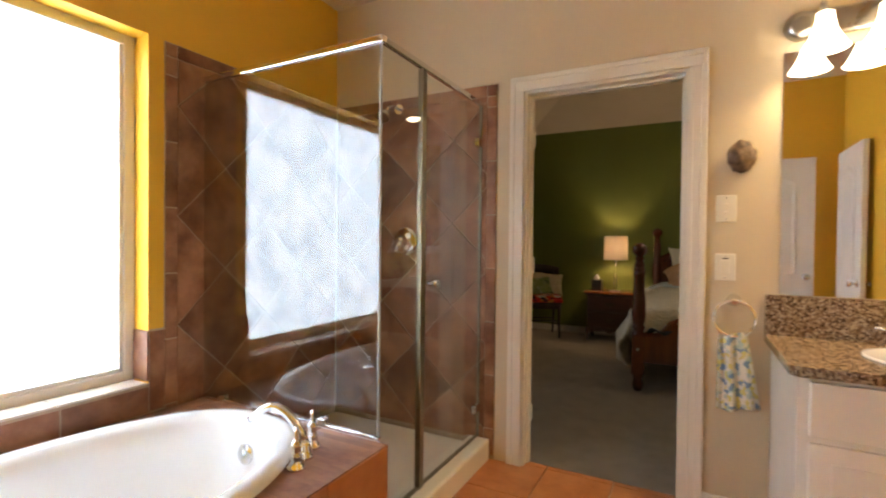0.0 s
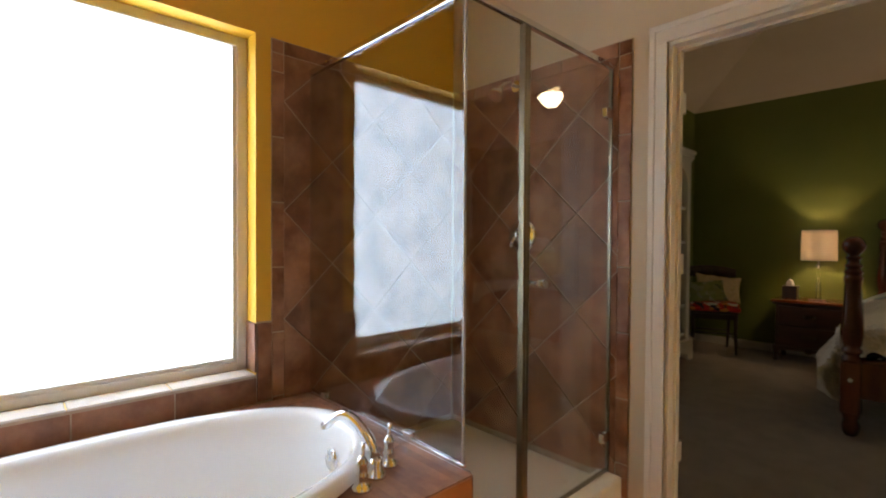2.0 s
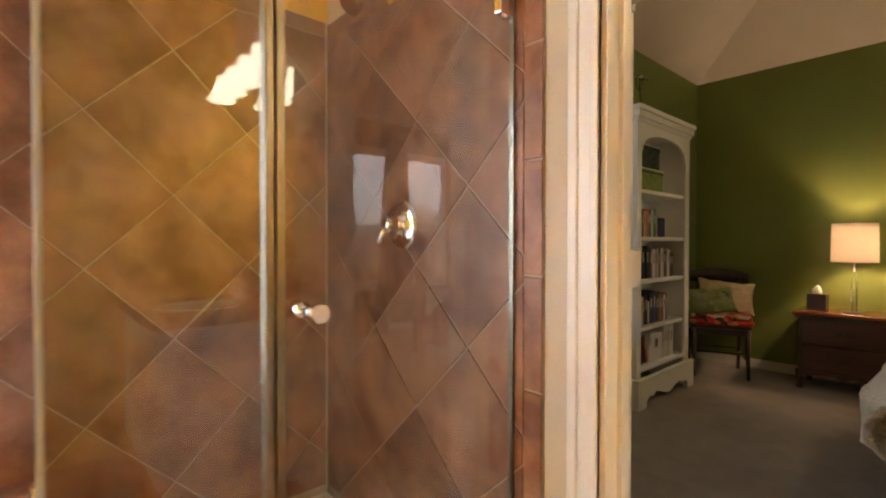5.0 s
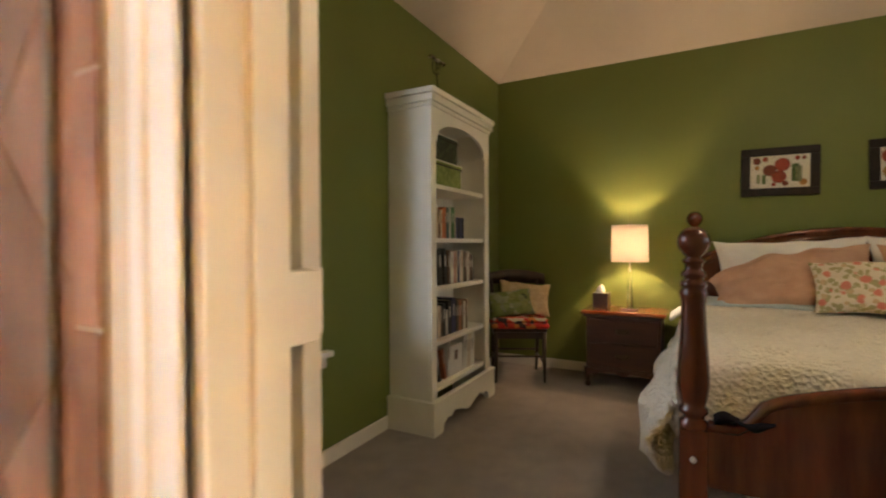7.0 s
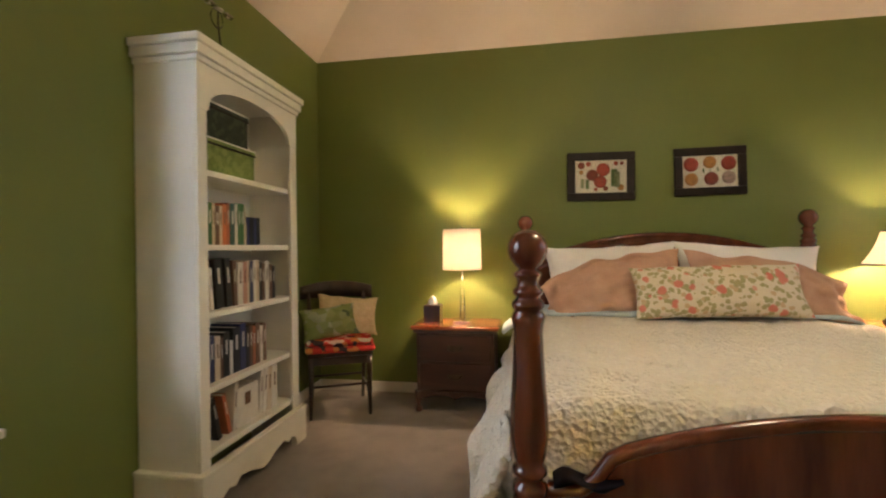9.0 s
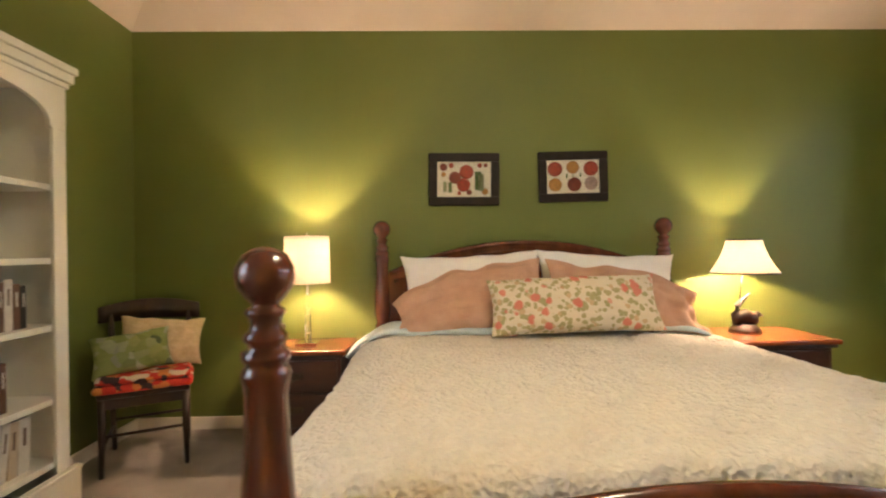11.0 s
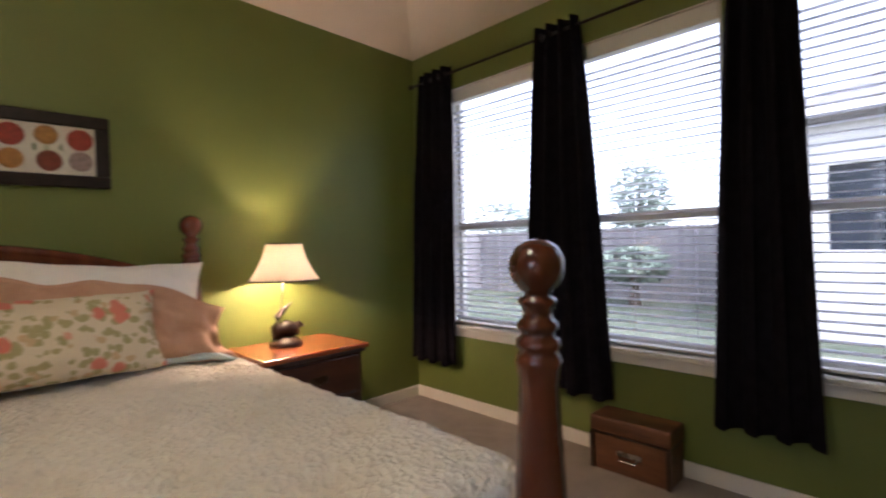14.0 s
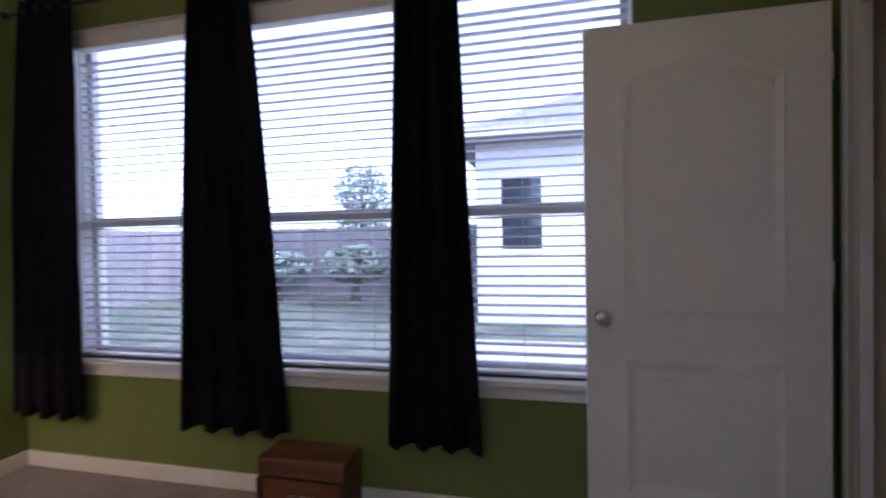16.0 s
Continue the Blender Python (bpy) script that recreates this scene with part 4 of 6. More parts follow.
def bookcase():
    t = thing("bookcase", "cream painted arched bookcase with four shelves", "bookcase", pose(RX0, 0, 0))
    y0, y1, d = 4.895, 5.79, 0.315
    part("side_panel", boxes((0.004, y0, 0.0, d - 0.02, y0 + 0.022, 2.02), bevel=0.002), WHITE, t)
    part("side_panel", boxes((0.004, y1 - 0.022, 0.0, d - 0.02, y1, 2.02), bevel=0.002), WHITE, t)
    part("back_panel", boxes((0.004, y0 + 0.022, 0.1, 0.014, y1 - 0.022, 2.02)), WHITE, t)
    part("stile", boxes((d - 0.02, y0, 0.18, d, y0 + 0.065, 1.80), bevel=0.003), WHITE, t)
    part("stile", boxes((d - 0.02, y1 - 0.075, 0.18, d, y1, 1.80), bevel=0.003), WHITE, t)
    a0, a1 = y0 + 0.065, y1 - 0.075
    pts = [(y0, 1.80), (a0, 1.80)]
    n = 20
    for i in range(n + 1):
        a = math.pi * i / n
        pts.append(((a0 + a1) / 2 - (a1 - a0) / 2 * 0.96 * math.cos(a), 1.81 + 0.135 * math.sin(a) ** 0.8))
    pts += [(a1, 1.80), (y1, 1.80), (y1, 2.03), (y0, 2.03)]
    part("arched_rail", prism(pts, "x", d - 0.02, d), WHITE, t)
    for nm, o, za, zb in (("cornice_bead", 0.012, 2.004, 2.03), ("cornice_cove", 0.026, 2.0305, 2.075), ("cornice_cap", 0.038, 2.0755, 2.112)):
        part(nm, boxes((0.003, y0 - o, za, d + o, y1 + o, zb), bevel=0.006), WHITE, t)
    for z in (0.525, 0.865, 1.175, 1.515, 0.235):
        part("shelf", boxes((0.014, y0 + 0.022, z, d - 0.022 if z > 0.3 else d - 0.02, y1 - 0.022, z + 0.028), bevel=0.003), WHITE, t)
    sc = [(y0 - 0.03, 0.0), (y0 + 0.09, 0.0), (y0 + 0.10, 0.05), (y0 + 0.15, 0.075), (y0 + 0.2, 0.06), (y0 + 0.24, 0.09), (y0 + 0.34, 0.07), (y0 + 0.40, 0.045), (y0 + 0.45, 0.035), (y0 + 0.50, 0.045), (y0 + 0.56, 0.07), (y0 + 0.66, 0.09), (y0 + 0.70, 0.06), (y0 + 0.75, 0.075), (y1 - 0.10, 0.05), (y1 - 0.09, 0.0), (y1 + 0.03, 0.0), (y1 + 0.03, 0.19), (y0 - 0.03, 0.19)]
    part("scalloped_plinth", prism(sc, "x", d - 0.005, d + 0.03), WHITE, t)
    part("plinth_side", boxes((0.003, y0 - 0.03, 0, d - 0.006, y0 - 0.002, 0.19), bevel=0.003), WHITE, t)
    part("plinth_side", boxes((0.003, y1 + 0.002, 0, d - 0.006, y1 + 0.03, 0.19), bevel=0.003), WHITE, t)
    part("plinth_ledge", boxes((d - 0.004, y0 - 0.035, 0.191, d + 0.036, y1 + 0.035, 0.21), (0.003, y0 - 0.035, 0.191, d - 0.005, y0 - 0.001, 0.21), bevel=0.005), WHITE, t)


bookcase()


def book(x_front, y, z, thick, height, depth, colour, lean=0.0, group="books"):
    """A book standing with its spine to the room, leaning by degrees about its foot."""
    t = thing("book", "standing %s-covered book on the bookcase shelf" % colour, "book", pose(x_front, y, z, lean, 0, 0), group)
    part("cover", boxes((-depth, 0, 0, -0.001, 0.003, height), (-depth, thick - 0.003, 0, -0.001, thick, height), (-0.004, 0.0, 0, 0, thick, height), bevel=0.001), BOOK_MATS[colour], t)
    part("pages", boxes((-depth + 0.004, 0.003, 0.004, -0.004, thick - 0.003, height - 0.004)), PAPER, t)
    if height > 0.17:
        c = "white" if colour in ("black", "red", "navy", "green", "brown", "teal", "rust") else "brown"
        part("spine_title", boxes((0.0003, thick * 0.38, height * 0.5, 0.0012, thick * 0.62, height * 0.82)), BOOK_MATS[c], t)


def shelf_of_books(z, y, rows, x):
    """Rows of width, height, colour, lean; books stand side by side from y on."""
    for wd, h, c, lean in rows:
        if lean > 0:
            y += h * math.sin(radians(lean)) * 0.9
        book(x, y, z, wd, h, 0.17, c, lean)
        y += wd / math.cos(radians(lean)) + 0.0015
        if lean < 0:
            y += h * math.sin(radians(-lean)) * 0.2


XS = RX0 + 0.25
shelf_of_books(1.2035, 4.935, [(0.03, 0.2, "cream", 0), (0.025, 0.19, "rust", 0), (0.028, 0.2, "cream", 0), (0.022, 0.21, "pink", 0), (0.03, 0.2, "green", 0), (0.02, 0.2, "cream", 0), (0.03, 0.19, "brown", 0), (0.022, 0.19, "cream", 0), (0.035, 0.2, "orange", 0), (0.02, 0.21, "rust", 0), (0.04, 0.21, "teal", 0), (0.022, 0.21, "white", 0), (0.03, 0.215, "green", 0), (0.025, 0.215, "green", 0), (0.016, 0.21, "cream", 0), (0.03, 0.15, "navy", 0), (0.035, 0.15, "black", 0), (0.03, 0.15, "navy", 0), (0.03, 0.15, "black", 0)], XS)
shelf_of_books(0.8935, 4.935, [(0.035, 0.2, "brown", 0), (0.03, 0.19, "rust", 2), (0.03, 0.2, "brown", 3), (0.02, 0.2, "white", 4), (0.06, 0.24, "black", 5), (0.045, 0.24, "black", 5), (0.03, 0.23, "brown", 3), (0.045, 0.22, "white", 0), (0.035, 0.22, "pink", 0), (0.02, 0.23, "cream", 0), (0.035, 0.225, "navy", 0), (0.025, 0.23, "white", 0), (0.03, 0.23, "cream", 0), (0.025, 0.22, "black", 0), (0.03, 0.21, "brown", 0), (0.04, 0.22, "white", 0), (0.035, 0.2, "brown", 0), (0.03, 0.19, "black", 0)], XS)
shelf_of_books(0.5535, 4.935, [(0.05, 0.22, "red", 0), (0.055, 0.23, "black", 0), (0.04, 0.22, "navy", 0), (0.04, 0.21, "cream", 0), (0.02, 0.2, "brown", 0), (0.05, 0.22, "black", 0), (0.025, 0.17, "white", 0), (0.06, 0.23, "black", 0), (0.05, 0.24, "navy", 0), (0.03, 0.22, "black", 0), (0.03, 0.22, "brown", 0), (0.025, 0.21, "rust", 0), (0.04, 0.22, "brown", 0), (0.03, 0.2, "white", 0), (0.035, 0.21, "brown", 0)], XS)
shelf_of_books(0.2635, 4.96, [(0.035, 0.22, "brown", 16), (0.03, 0.22, "black", 15), (0.03, 0.21, "rust", 14), (0.025, 0.24, "white", -6), (0.2, 0.2, "white", 0), (0.03, 0.25, "white", -7), (0.04, 0.25, "white", -7), (0.045, 0.24, "cream", -4), (0.06, 0.24, "white", -2)], XS)


def storage_boxes():
    pale = speckle("green_damask", ((0.16, 0.22, 0.05), (0.24, 0.30, 0.08), (0.20, 0.26, 0.06)), 40, 0.7)
    dark = speckle("dark_green_damask", ((0.012, 0.02, 0.012), (0.04, 0.06, 0.03), (0.02, 0.03, 0.018)), 40, 0.6)
    for nm, lab, y0, y1, z0, z1, m in (("storage_box", "pale green patterned storage box with a dark lid edge", 4.97, 5.42, 1.5435, 1.71, pale), ("storage_box", "dark green storage box stacked on the pale one", 4.98, 5.36, 1.7115, 1.88, dark)):
        t = thing(nm, lab, "storage box", pose(RX0 + 0.15, (y0 + y1) / 2, z0), "storage boxes")
        hw, h = (y1 - y0) / 2, z1 - z0
        part("body", boxes((-0.11, -hw, 0, 0.11, hw, h - 0.03), bevel=0.004), m, t)
        part("lid", boxes((-0.114, -hw - 0.004, h - 0.032, 0.114, hw + 0.004, h), bevel=0.004), m, t)
        part("lid_band", boxes((0.1145, -hw - 0.004, h - 0.034, 0.116, hw + 0.004, h - 0.024)), BLACKFRAME, t)
        part("lid_band", boxes((0.1145, -hw - 0.004, h - 0.008, 0.116, hw + 0.004, h - 0.001)), WHITE, t)


storage_boxes()


# ---- chair with cushions ----
def dining_chair():
    t = thing("dining_chair", "dark wooden chair with a curved back in the corner", "chair", pose(-1.385, 6.345, 0, 0, 0, 26))
    w, d = 0.45, 0.40
    part("seat", boxes((-w / 2, -d / 2, 0.425, w / 2, d / 2, 0.455), bevel=0.012), DARKWOOD, t)
    part("seat_rail", boxes((-w / 2 + 0.02, -d / 2 + 0.012, 0.37, w / 2 - 0.02, -d / 2 + 0.03, 0.424), (-w / 2 + 0.012, -d / 2 + 0.03, 0.37, -w / 2 + 0.03, d / 2 - 0.02, 0.424), (w / 2 - 0.03, -d / 2 + 0.03, 0.37, w / 2 - 0.012, d / 2 - 0.02, 0.424)), DARKWOOD, t)
    for sx in (-1, 1):
        x = sx * (w / 2 - 0.025)
        part("leg", tube([(x + sx * 0.004, -d / 2 + 0.02, 0), (x, -d / 2 + 0.028, 0.2), (x, -d / 2 + 0.028, 0.425)], [0.012, 0.018, 0.022], 10), DARKWOOD, t)
        part("leg", tube([(x, d / 2 + 0.05, 0), (x, d / 2 - 0.02, 0.3), (x, d / 2 - 0.02, 0.46), (x * 1.03, d / 2 + 0.02, 0.68), (x * 1.08, d / 2 + 0.075, 0.88)], [0.013, 0.018, 0.02, 0.018, 0.015], 10), DARKWOOD, t)
        part("stretcher", tube([(x, -d / 2 + 0.03, 0.16), (x, d / 2, 0.16)], 0.009, 8), DARKWOOD, t)
    part("stretcher", tube([(-w / 2 + 0.03, -d / 2 + 0.03, 0.22), (w / 2 - 0.03, -d / 2 + 0.03, 0.22)], 0.009, 8), DARKWOOD, t)
    part("stretcher", tube([(-w / 2 + 0.03, d / 2, 0.2), (w / 2 - 0.03, d / 2, 0.2)], 0.009, 8), DARKWOOD, t)
    bm = bmesh.new()
    rows = []
    for i in range(17):
        u = -1 + i / 8
        z1 = 0.925 - 0.04 * u * u
        z0 = 0.80 - 0.01 * u * u
        y = d / 2 + 0.09 - 0.055 * u * u
        rows.append([bm.verts.new(p) for p in ((u * 0.275, y - 0.012, z0), (u * 0.275, y + 0.012, z0), (u * 0.275, y + 0.018, z1), (u * 0.275, y - 0.004, z1))])
    for a, b in zip(rows, rows[1:]):
        for k in range(4):
            bm.faces.new((a[k], a[(k + 1) % 4], b[(k + 1) % 4], b[k])).smooth = True
    bm.faces.new(rows[0])
    bm.faces.new(rows[-1])
    part("crest_rail", bm, DARKWOOD, t)
    part("back_rail", tube([(-0.19, d / 2 + 0.01, 0.66), (0, d / 2 + 0.05, 0.67), (0.19, d / 2 + 0.01, 0.66)], 0.014, 8), DARKWOOD, t)


dining_chair()
REDQUILT = speckle("red_patchwork", ((0.5, 0.03, 0.02), (0.6, 0.05, 0.03), (0.62, 0.55, 0.42), (0.55, 0.04, 0.02), (0.05, 0.03, 0.03), (0.6, 0.22, 0.05)), 22, 0.9, 0.2)
SCENIC = speckle("scenic_print", ((0.16, 0.2, 0.05), (0.28, 0.3, 0.1), (0.07, 0.1, 0.04), (0.35, 0.36, 0.24), (0.2, 0.24, 0.07)), 18, 0.9, 0.2, 0.003, True)
CANVAS = surface("cream_canvas", (0.5, 0.38, 0.2), (0.6, 0.46, 0.27), 30, 0.9, 0.5, 300)
SEATM = pose(-1.385, 6.345, 0, 0, 0, 26)


def folded_quilt():
    bm = bmesh.new()
    for k, (z0, z1) in enumerate(((0.457, 0.502), (0.503, 0.545))):
        box(bm, -0.24 + 0.012 * k, -0.225 + 0.012 * k, z0, 0.24 - 0.012 * k, 0.13, z1, 0.018)
    ob = solid("folded_quilt", bm, REDQUILT, "folded red and cream patchwork quilt on the chair seat", "quilt")
    ob.matrix_basis = SEATM
    return ob


folded_quilt()
cushion("throw_pillow", "cream throw pillow with a plaid edge on the chair", 0.46, 0.30, 0.11, CANVAS, SEATM @ pose(0.07, 0.07, 0.68, -24, 6, 0), 4.0)
cushion("throw_pillow", "small green landscape-print pillow with red piping", 0.40, 0.25, 0.10, SCENIC, SEATM @ pose(-0.07, -0.06, 0.65, -32, -6, 6), 9.0)


# ---- pictures ----
def picture(x0, x1, z0, z1, tilt, label, spots):
    t = thing("framed_picture", label, "picture", pose((x0 + x1) / 2, RY1, (z0 + z1) / 2, 0, tilt, 0), "framed vegetable prints")
    w, h = (x1 - x0) / 2, (z1 - z0) / 2
    f = 0.060
    for r in ((-w, h - f, w, h), (-w, -h, w, -h + f), (-w, -h + f, -w + f, h - f), (w - f, -h + f, w, h - f)):
        part("frame_side", boxes((r[0], -0.03, r[1], r[2], -0.003, r[3]), bevel=0.008), BLACKFRAME, t)
    part("print", boxes((-w + f, -0.016, -h + f, w - f, -0.010, h - f)), PAPER_WHITE, t)
    for u, v, r, c in spots:
        r *= 1.18
        if r < 0:
            bm = boxes((u * w * 0.72 + r * 0.35, -0.0185, v * h * 0.62 + r, u * w * 0.72 - r * 0.35, -0.0162, v * h * 0.62 - r), bevel=0.001)
        else:
            bm = lathe([(r, 0.0162), (r, 0.0175), (r * 0.6, 0.0185), (0.001, 0.019)], 18)
            bmesh.ops.rotate(bm, verts=bm.verts, cent=(0, 0, 0), matrix=Matrix.Rotation(radians(90), 3, "X"))
            bmesh.ops.translate(bm, verts=bm.verts, vec=(u * w * 0.72, 0, v * h * 0.62))
        part("printed_vegetable", bm, PRINTS[c], t)
    part("glazing", boxes((-w + f, -0.0225, -h + f, w - f, -0.0215, h - f)), CLEAR, t)


PAPER_WHITE = surface("print_paper", (0.72, 0.68, 0.58), (0.77, 0.73, 0.64), 20, 0.6, 0.05)
PRINTS = {k: surface("print_" + k, tuple(a * 0.6 for a in c), c, 60, 0.6, 0.0) for k, c in {"red": (0.42, 0.05, 0.03), "dark": (0.26, 0.04, 0.03), "gold": (0.55, 0.26, 0.06), "green": (0.10, 0.17, 0.05), "pale": (0.50, 0.36, 0.33), "sage": (0.30, 0.34, 0.18)}.items()}
picture(0.297, 0.791, 1.519, 1.885, 0.5, "black framed print of red beets and asparagus", [(-0.8, 0.75, 0.022, "dark"), (-0.5, 0.85, 0.016, "red"), (-0.35, 0.1, 0.036, "dark"), (0.1, 0.45, 0.042, "red"), (-0.02, -0.35, 0.04, "red"), (0.62, 0.85, 0.014, "red"), (0.85, 0.85, 0.012, "dark"), (0.55, -0.1, -0.055, "green"), (0.66, -0.2, -0.05, "sage"), (0.82, -0.75, 0.02, "gold"), (-0.75, -0.45, -0.03, "sage"), (-0.55, -0.5, -0.03, "green"), (-0.2, -0.85, 0.012, "red"), (0.2, -0.8, 0.016, "dark"), (-0.8, 0.3, 0.014, "gold")])
picture(1.063, 1.553, 1.536, 1.889, -0.8, "black framed print of six round vegetables", [(-0.72, 0.5, 0.044, "red"), (0.0, 0.6, 0.038, "gold"), (0.72, 0.5, 0.044, "red"), (-0.72, -0.5, 0.04, "gold"), (0.05, -0.5, 0.042, "dark"), (0.72, -0.45, 0.04, "pale"), (-0.25, 0.05, -0.014, "green"), (0.3, 0.1, -0.012, "green"), (0.0, 0.05, -0.01, "sage")])


# ---- curtains ----
def curtain(ya, yb, yc, yd, ztop, zbot, seed, label):
    """A grommet curtain gathered in folds: ya to yb along the rod, yc to yd at the hem."""
    bm = bmesh.new()
    nu, nv = 64, 40
    g = []
    for j in range(nv + 1):
        v = j / nv
        z = ztop + (zbot - ztop) * v
        a, b = ya + (yc - ya) * v ** 0.8, yb + (yd - yb) * v ** 0.8
        row = []
        for i in range(nu + 1):
            u = i / nu
            ph = u * 2 * math.pi * 3.5 + seed
            amp = 0.032 - 0.008 * v
            y = a + (b - a) * u + 0.010 * math.sin(ph * 2 + v * 2) * v
            x = 3.545 + amp * math.sin(ph + 0.5 * math.sin(v * 4 + seed)) + 0.006 * noise.noise(Vector((u * 4, v * 7, seed)))
            row.append(bm.verts.new((x, y, z + 0.008 * math.sin(ph) * v)))
        g.append(row)
    for p, q in zip(g, g[1:]):
        for i in range(nu):
            bm.faces.new((p[i], p[i + 1], q[i + 1], q[i])).smooth = True
    t = thing("curtain", label, "curtain", pose(0, 0, 0), "dark curtains")
    c = part("cloth", bm, CURTAIN, t)
    m = c.modifiers.new("thick", "SOLIDIFY")
    m.thickness = 0.003
    for k in range(4):
        y = ya + (yb - ya) * (k + 0.5) / 4
        bm = lathe([(0.02, -0.003), (0.026, 0), (0.02, 0.003), (0.017, 0), (0.02, -0.003)], 18, cap=False)
        bmesh.ops.rotate(bm, verts=bm.verts, cent=(0, 0, 0), matrix=Matrix.Rotation(radians(90), 3, "X"))
        bmesh.ops.translate(bm, verts=bm.verts, vec=(3.545, y, 2.485))
        part("grommet", bm, BLACKFRAME, t)
    return t


curtain(6.29, 6.60, 6.29, 6.76, 2.545, 0.33, 0.3, "dark brown grommet curtain hanging near the room corner")
curtain(5.265, 5.54, 5.10, 5.66, 2.545, 0.33, 2.0, "dark brown grommet curtain hanging between two windows")
curtain(4.25, 4.50, 4.17, 4.60, 2.545, 0.33, 4.1, "dark brown grommet curtain hanging between two windows")


def curtain_rod():
    t = thing("curtain_rod", "thin black metal curtain rod with finials", "curtain rod", pose(0, 0, 0))
    part("rod", tube([(3.545, 3.05, 2.485), (3.545, 6.70, 2.485)], 0.009, 10), BLACKFRAME, t)
    for y in (3.03, 6.72):
        bm = bmesh.new()
        bmesh.ops.create_uvsphere(bm, u_segments=14, v_segments=8, radius=0.02)
        bmesh.ops.translate(bm, verts=bm.verts, vec=(3.545, y, 2.485))
        part("finial", bm, BLACKFRAME, t)
    for y in (3.12, 4.49, 6.64):
        part("bracket", tube([(3.545, y, 2.472), (3.60, y, 2.47), (3.633, y, 2.47)], 0.007, 8), BLACKFRAME, t)


curtain_rod()


# ---- wooden chest ----
def chest():
    t = thing("wooden_chest", "small worn wooden chest with a lid under the window", "chest", pose(3.525, 4.955, 0))
    wood = surface("worn_chest_wood", (0.085, 0.032, 0.014), (0.20, 0.085, 0.035), 10, 0.45, 0.3, 70, stretch=(1, 0.2, 1))
    part("body", boxes((-0.10, -0.205, 0.0, 0.09, 0.205, 0.195), bevel=0.004), wood, t)
    part("lid", boxes((-0.106, -0.211, 0.2, 0.094, 0.211, 0.285), bevel=0.012), wood, t)
    part("seam_strip", boxes((-0.104, -0.207, 0.192, 0.092, 0.207, 0.2)), DARKWOOD, t)
    h = tube([(-0.103, -0.05, 0.105), (-0.122, -0.04, 0.085), (-0.124, 0.04, 0.085), (-0.103, 0.05, 0.105)], 0.005, 8)
    box(h, -0.1035, -0.065, 0.098, -0.1005, 0.065, 0.125, 0.001)
    part("handle", h, NICKEL, t, "metal drop handle")
    for y in (-0.2, 0.2):
        part("corner_strap", boxes((-0.1085, y - 0.012, 0.0, -0.0995, y + 0.012, 0.19), bevel=0.001), DARKWOOD, t)


chest()


# ---- ceiling fan ----
def ceiling_fan():
    t = thing("ceiling_fan", "bronze ceiling fan with a lit amber glass bowl", "ceiling fan", pose(0.92, 4.62, 2.63))
    part("canopy", lathe([(0.03, 0.66), (0.05, 0.70), (0.07, 0.733)], 24), NICKEL, t)
    part("downrod", tube([(0, 0, 0.2), (0, 0, 0.70)], 0.012, 10), NICKEL, t)
    part("motor", lathe([(0.05, 0.03), (0.10, 0.05), (0.125, 0.09), (0.125, 0.15), (0.09, 0.19), (0.03, 0.21)], 32), NICKEL, t)
    for k in range(5):
        bm = boxes((0.20, -0.065, 0.095, 0.66, 0.065, 0.103), bevel=0.003)
        box(bm, 0.10, -0.02, 0.09, 0.24, 0.02, 0.0945, 0.001)
        bmesh.ops.rotate(bm, verts=bm.verts, cent=(0, 0, 0.1), matrix=Matrix.Rotation(radians(10), 3, "X"))
        bmesh.ops.rotate(bm, verts=bm.verts, cent=(0, 0, 0), matrix=Matrix.Rotation(radians(72 * k + 20), 3, "Z"))
        part("blade", bm, DARKWOOD, t)
    part("light_bowl", lathe([(0.004, -0.115), (0.05, -0.108), (0.09, -0.08), (0.115, -0.035), (0.125, 0.0), (0.121, 0.0), (0.11, -0.035), (0.086, -0.076), (0.048, -0.103), (0.004, -0.11)], 32, cap=False), AMBER, t, "amber frosted glass bowl")
    part("bulb", lathe([(0.01, -0.02), (0.028, -0.035), (0.03, -0.055), (0.012, -0.075)], 14), FAN_BULB, t)


FAN_BULB = glow("fan_bulb", (1.0, 0.80, 0.52), 60)
ceiling_fan()


# ---- bathtub and deck ----
DX, DY0, DY1, DZ = -0.648, BY0, 1.742, 0.448
TC, TRX, TRY = (-1.215, 0.80), 0.475, 0.875


def oval(rx, ry, z, n=72, e=2.35):
    out = []
    for i in range(n):
        a = 2 * math.pi * i / n
        c, s = math.cos(a), math.sin(a)
        out.append((TC[0] + rx * math.copysign(abs(c) ** (2 / e), c), TC[1] + ry * math.copysign(abs(s) ** (2 / e), s), z))
    return out


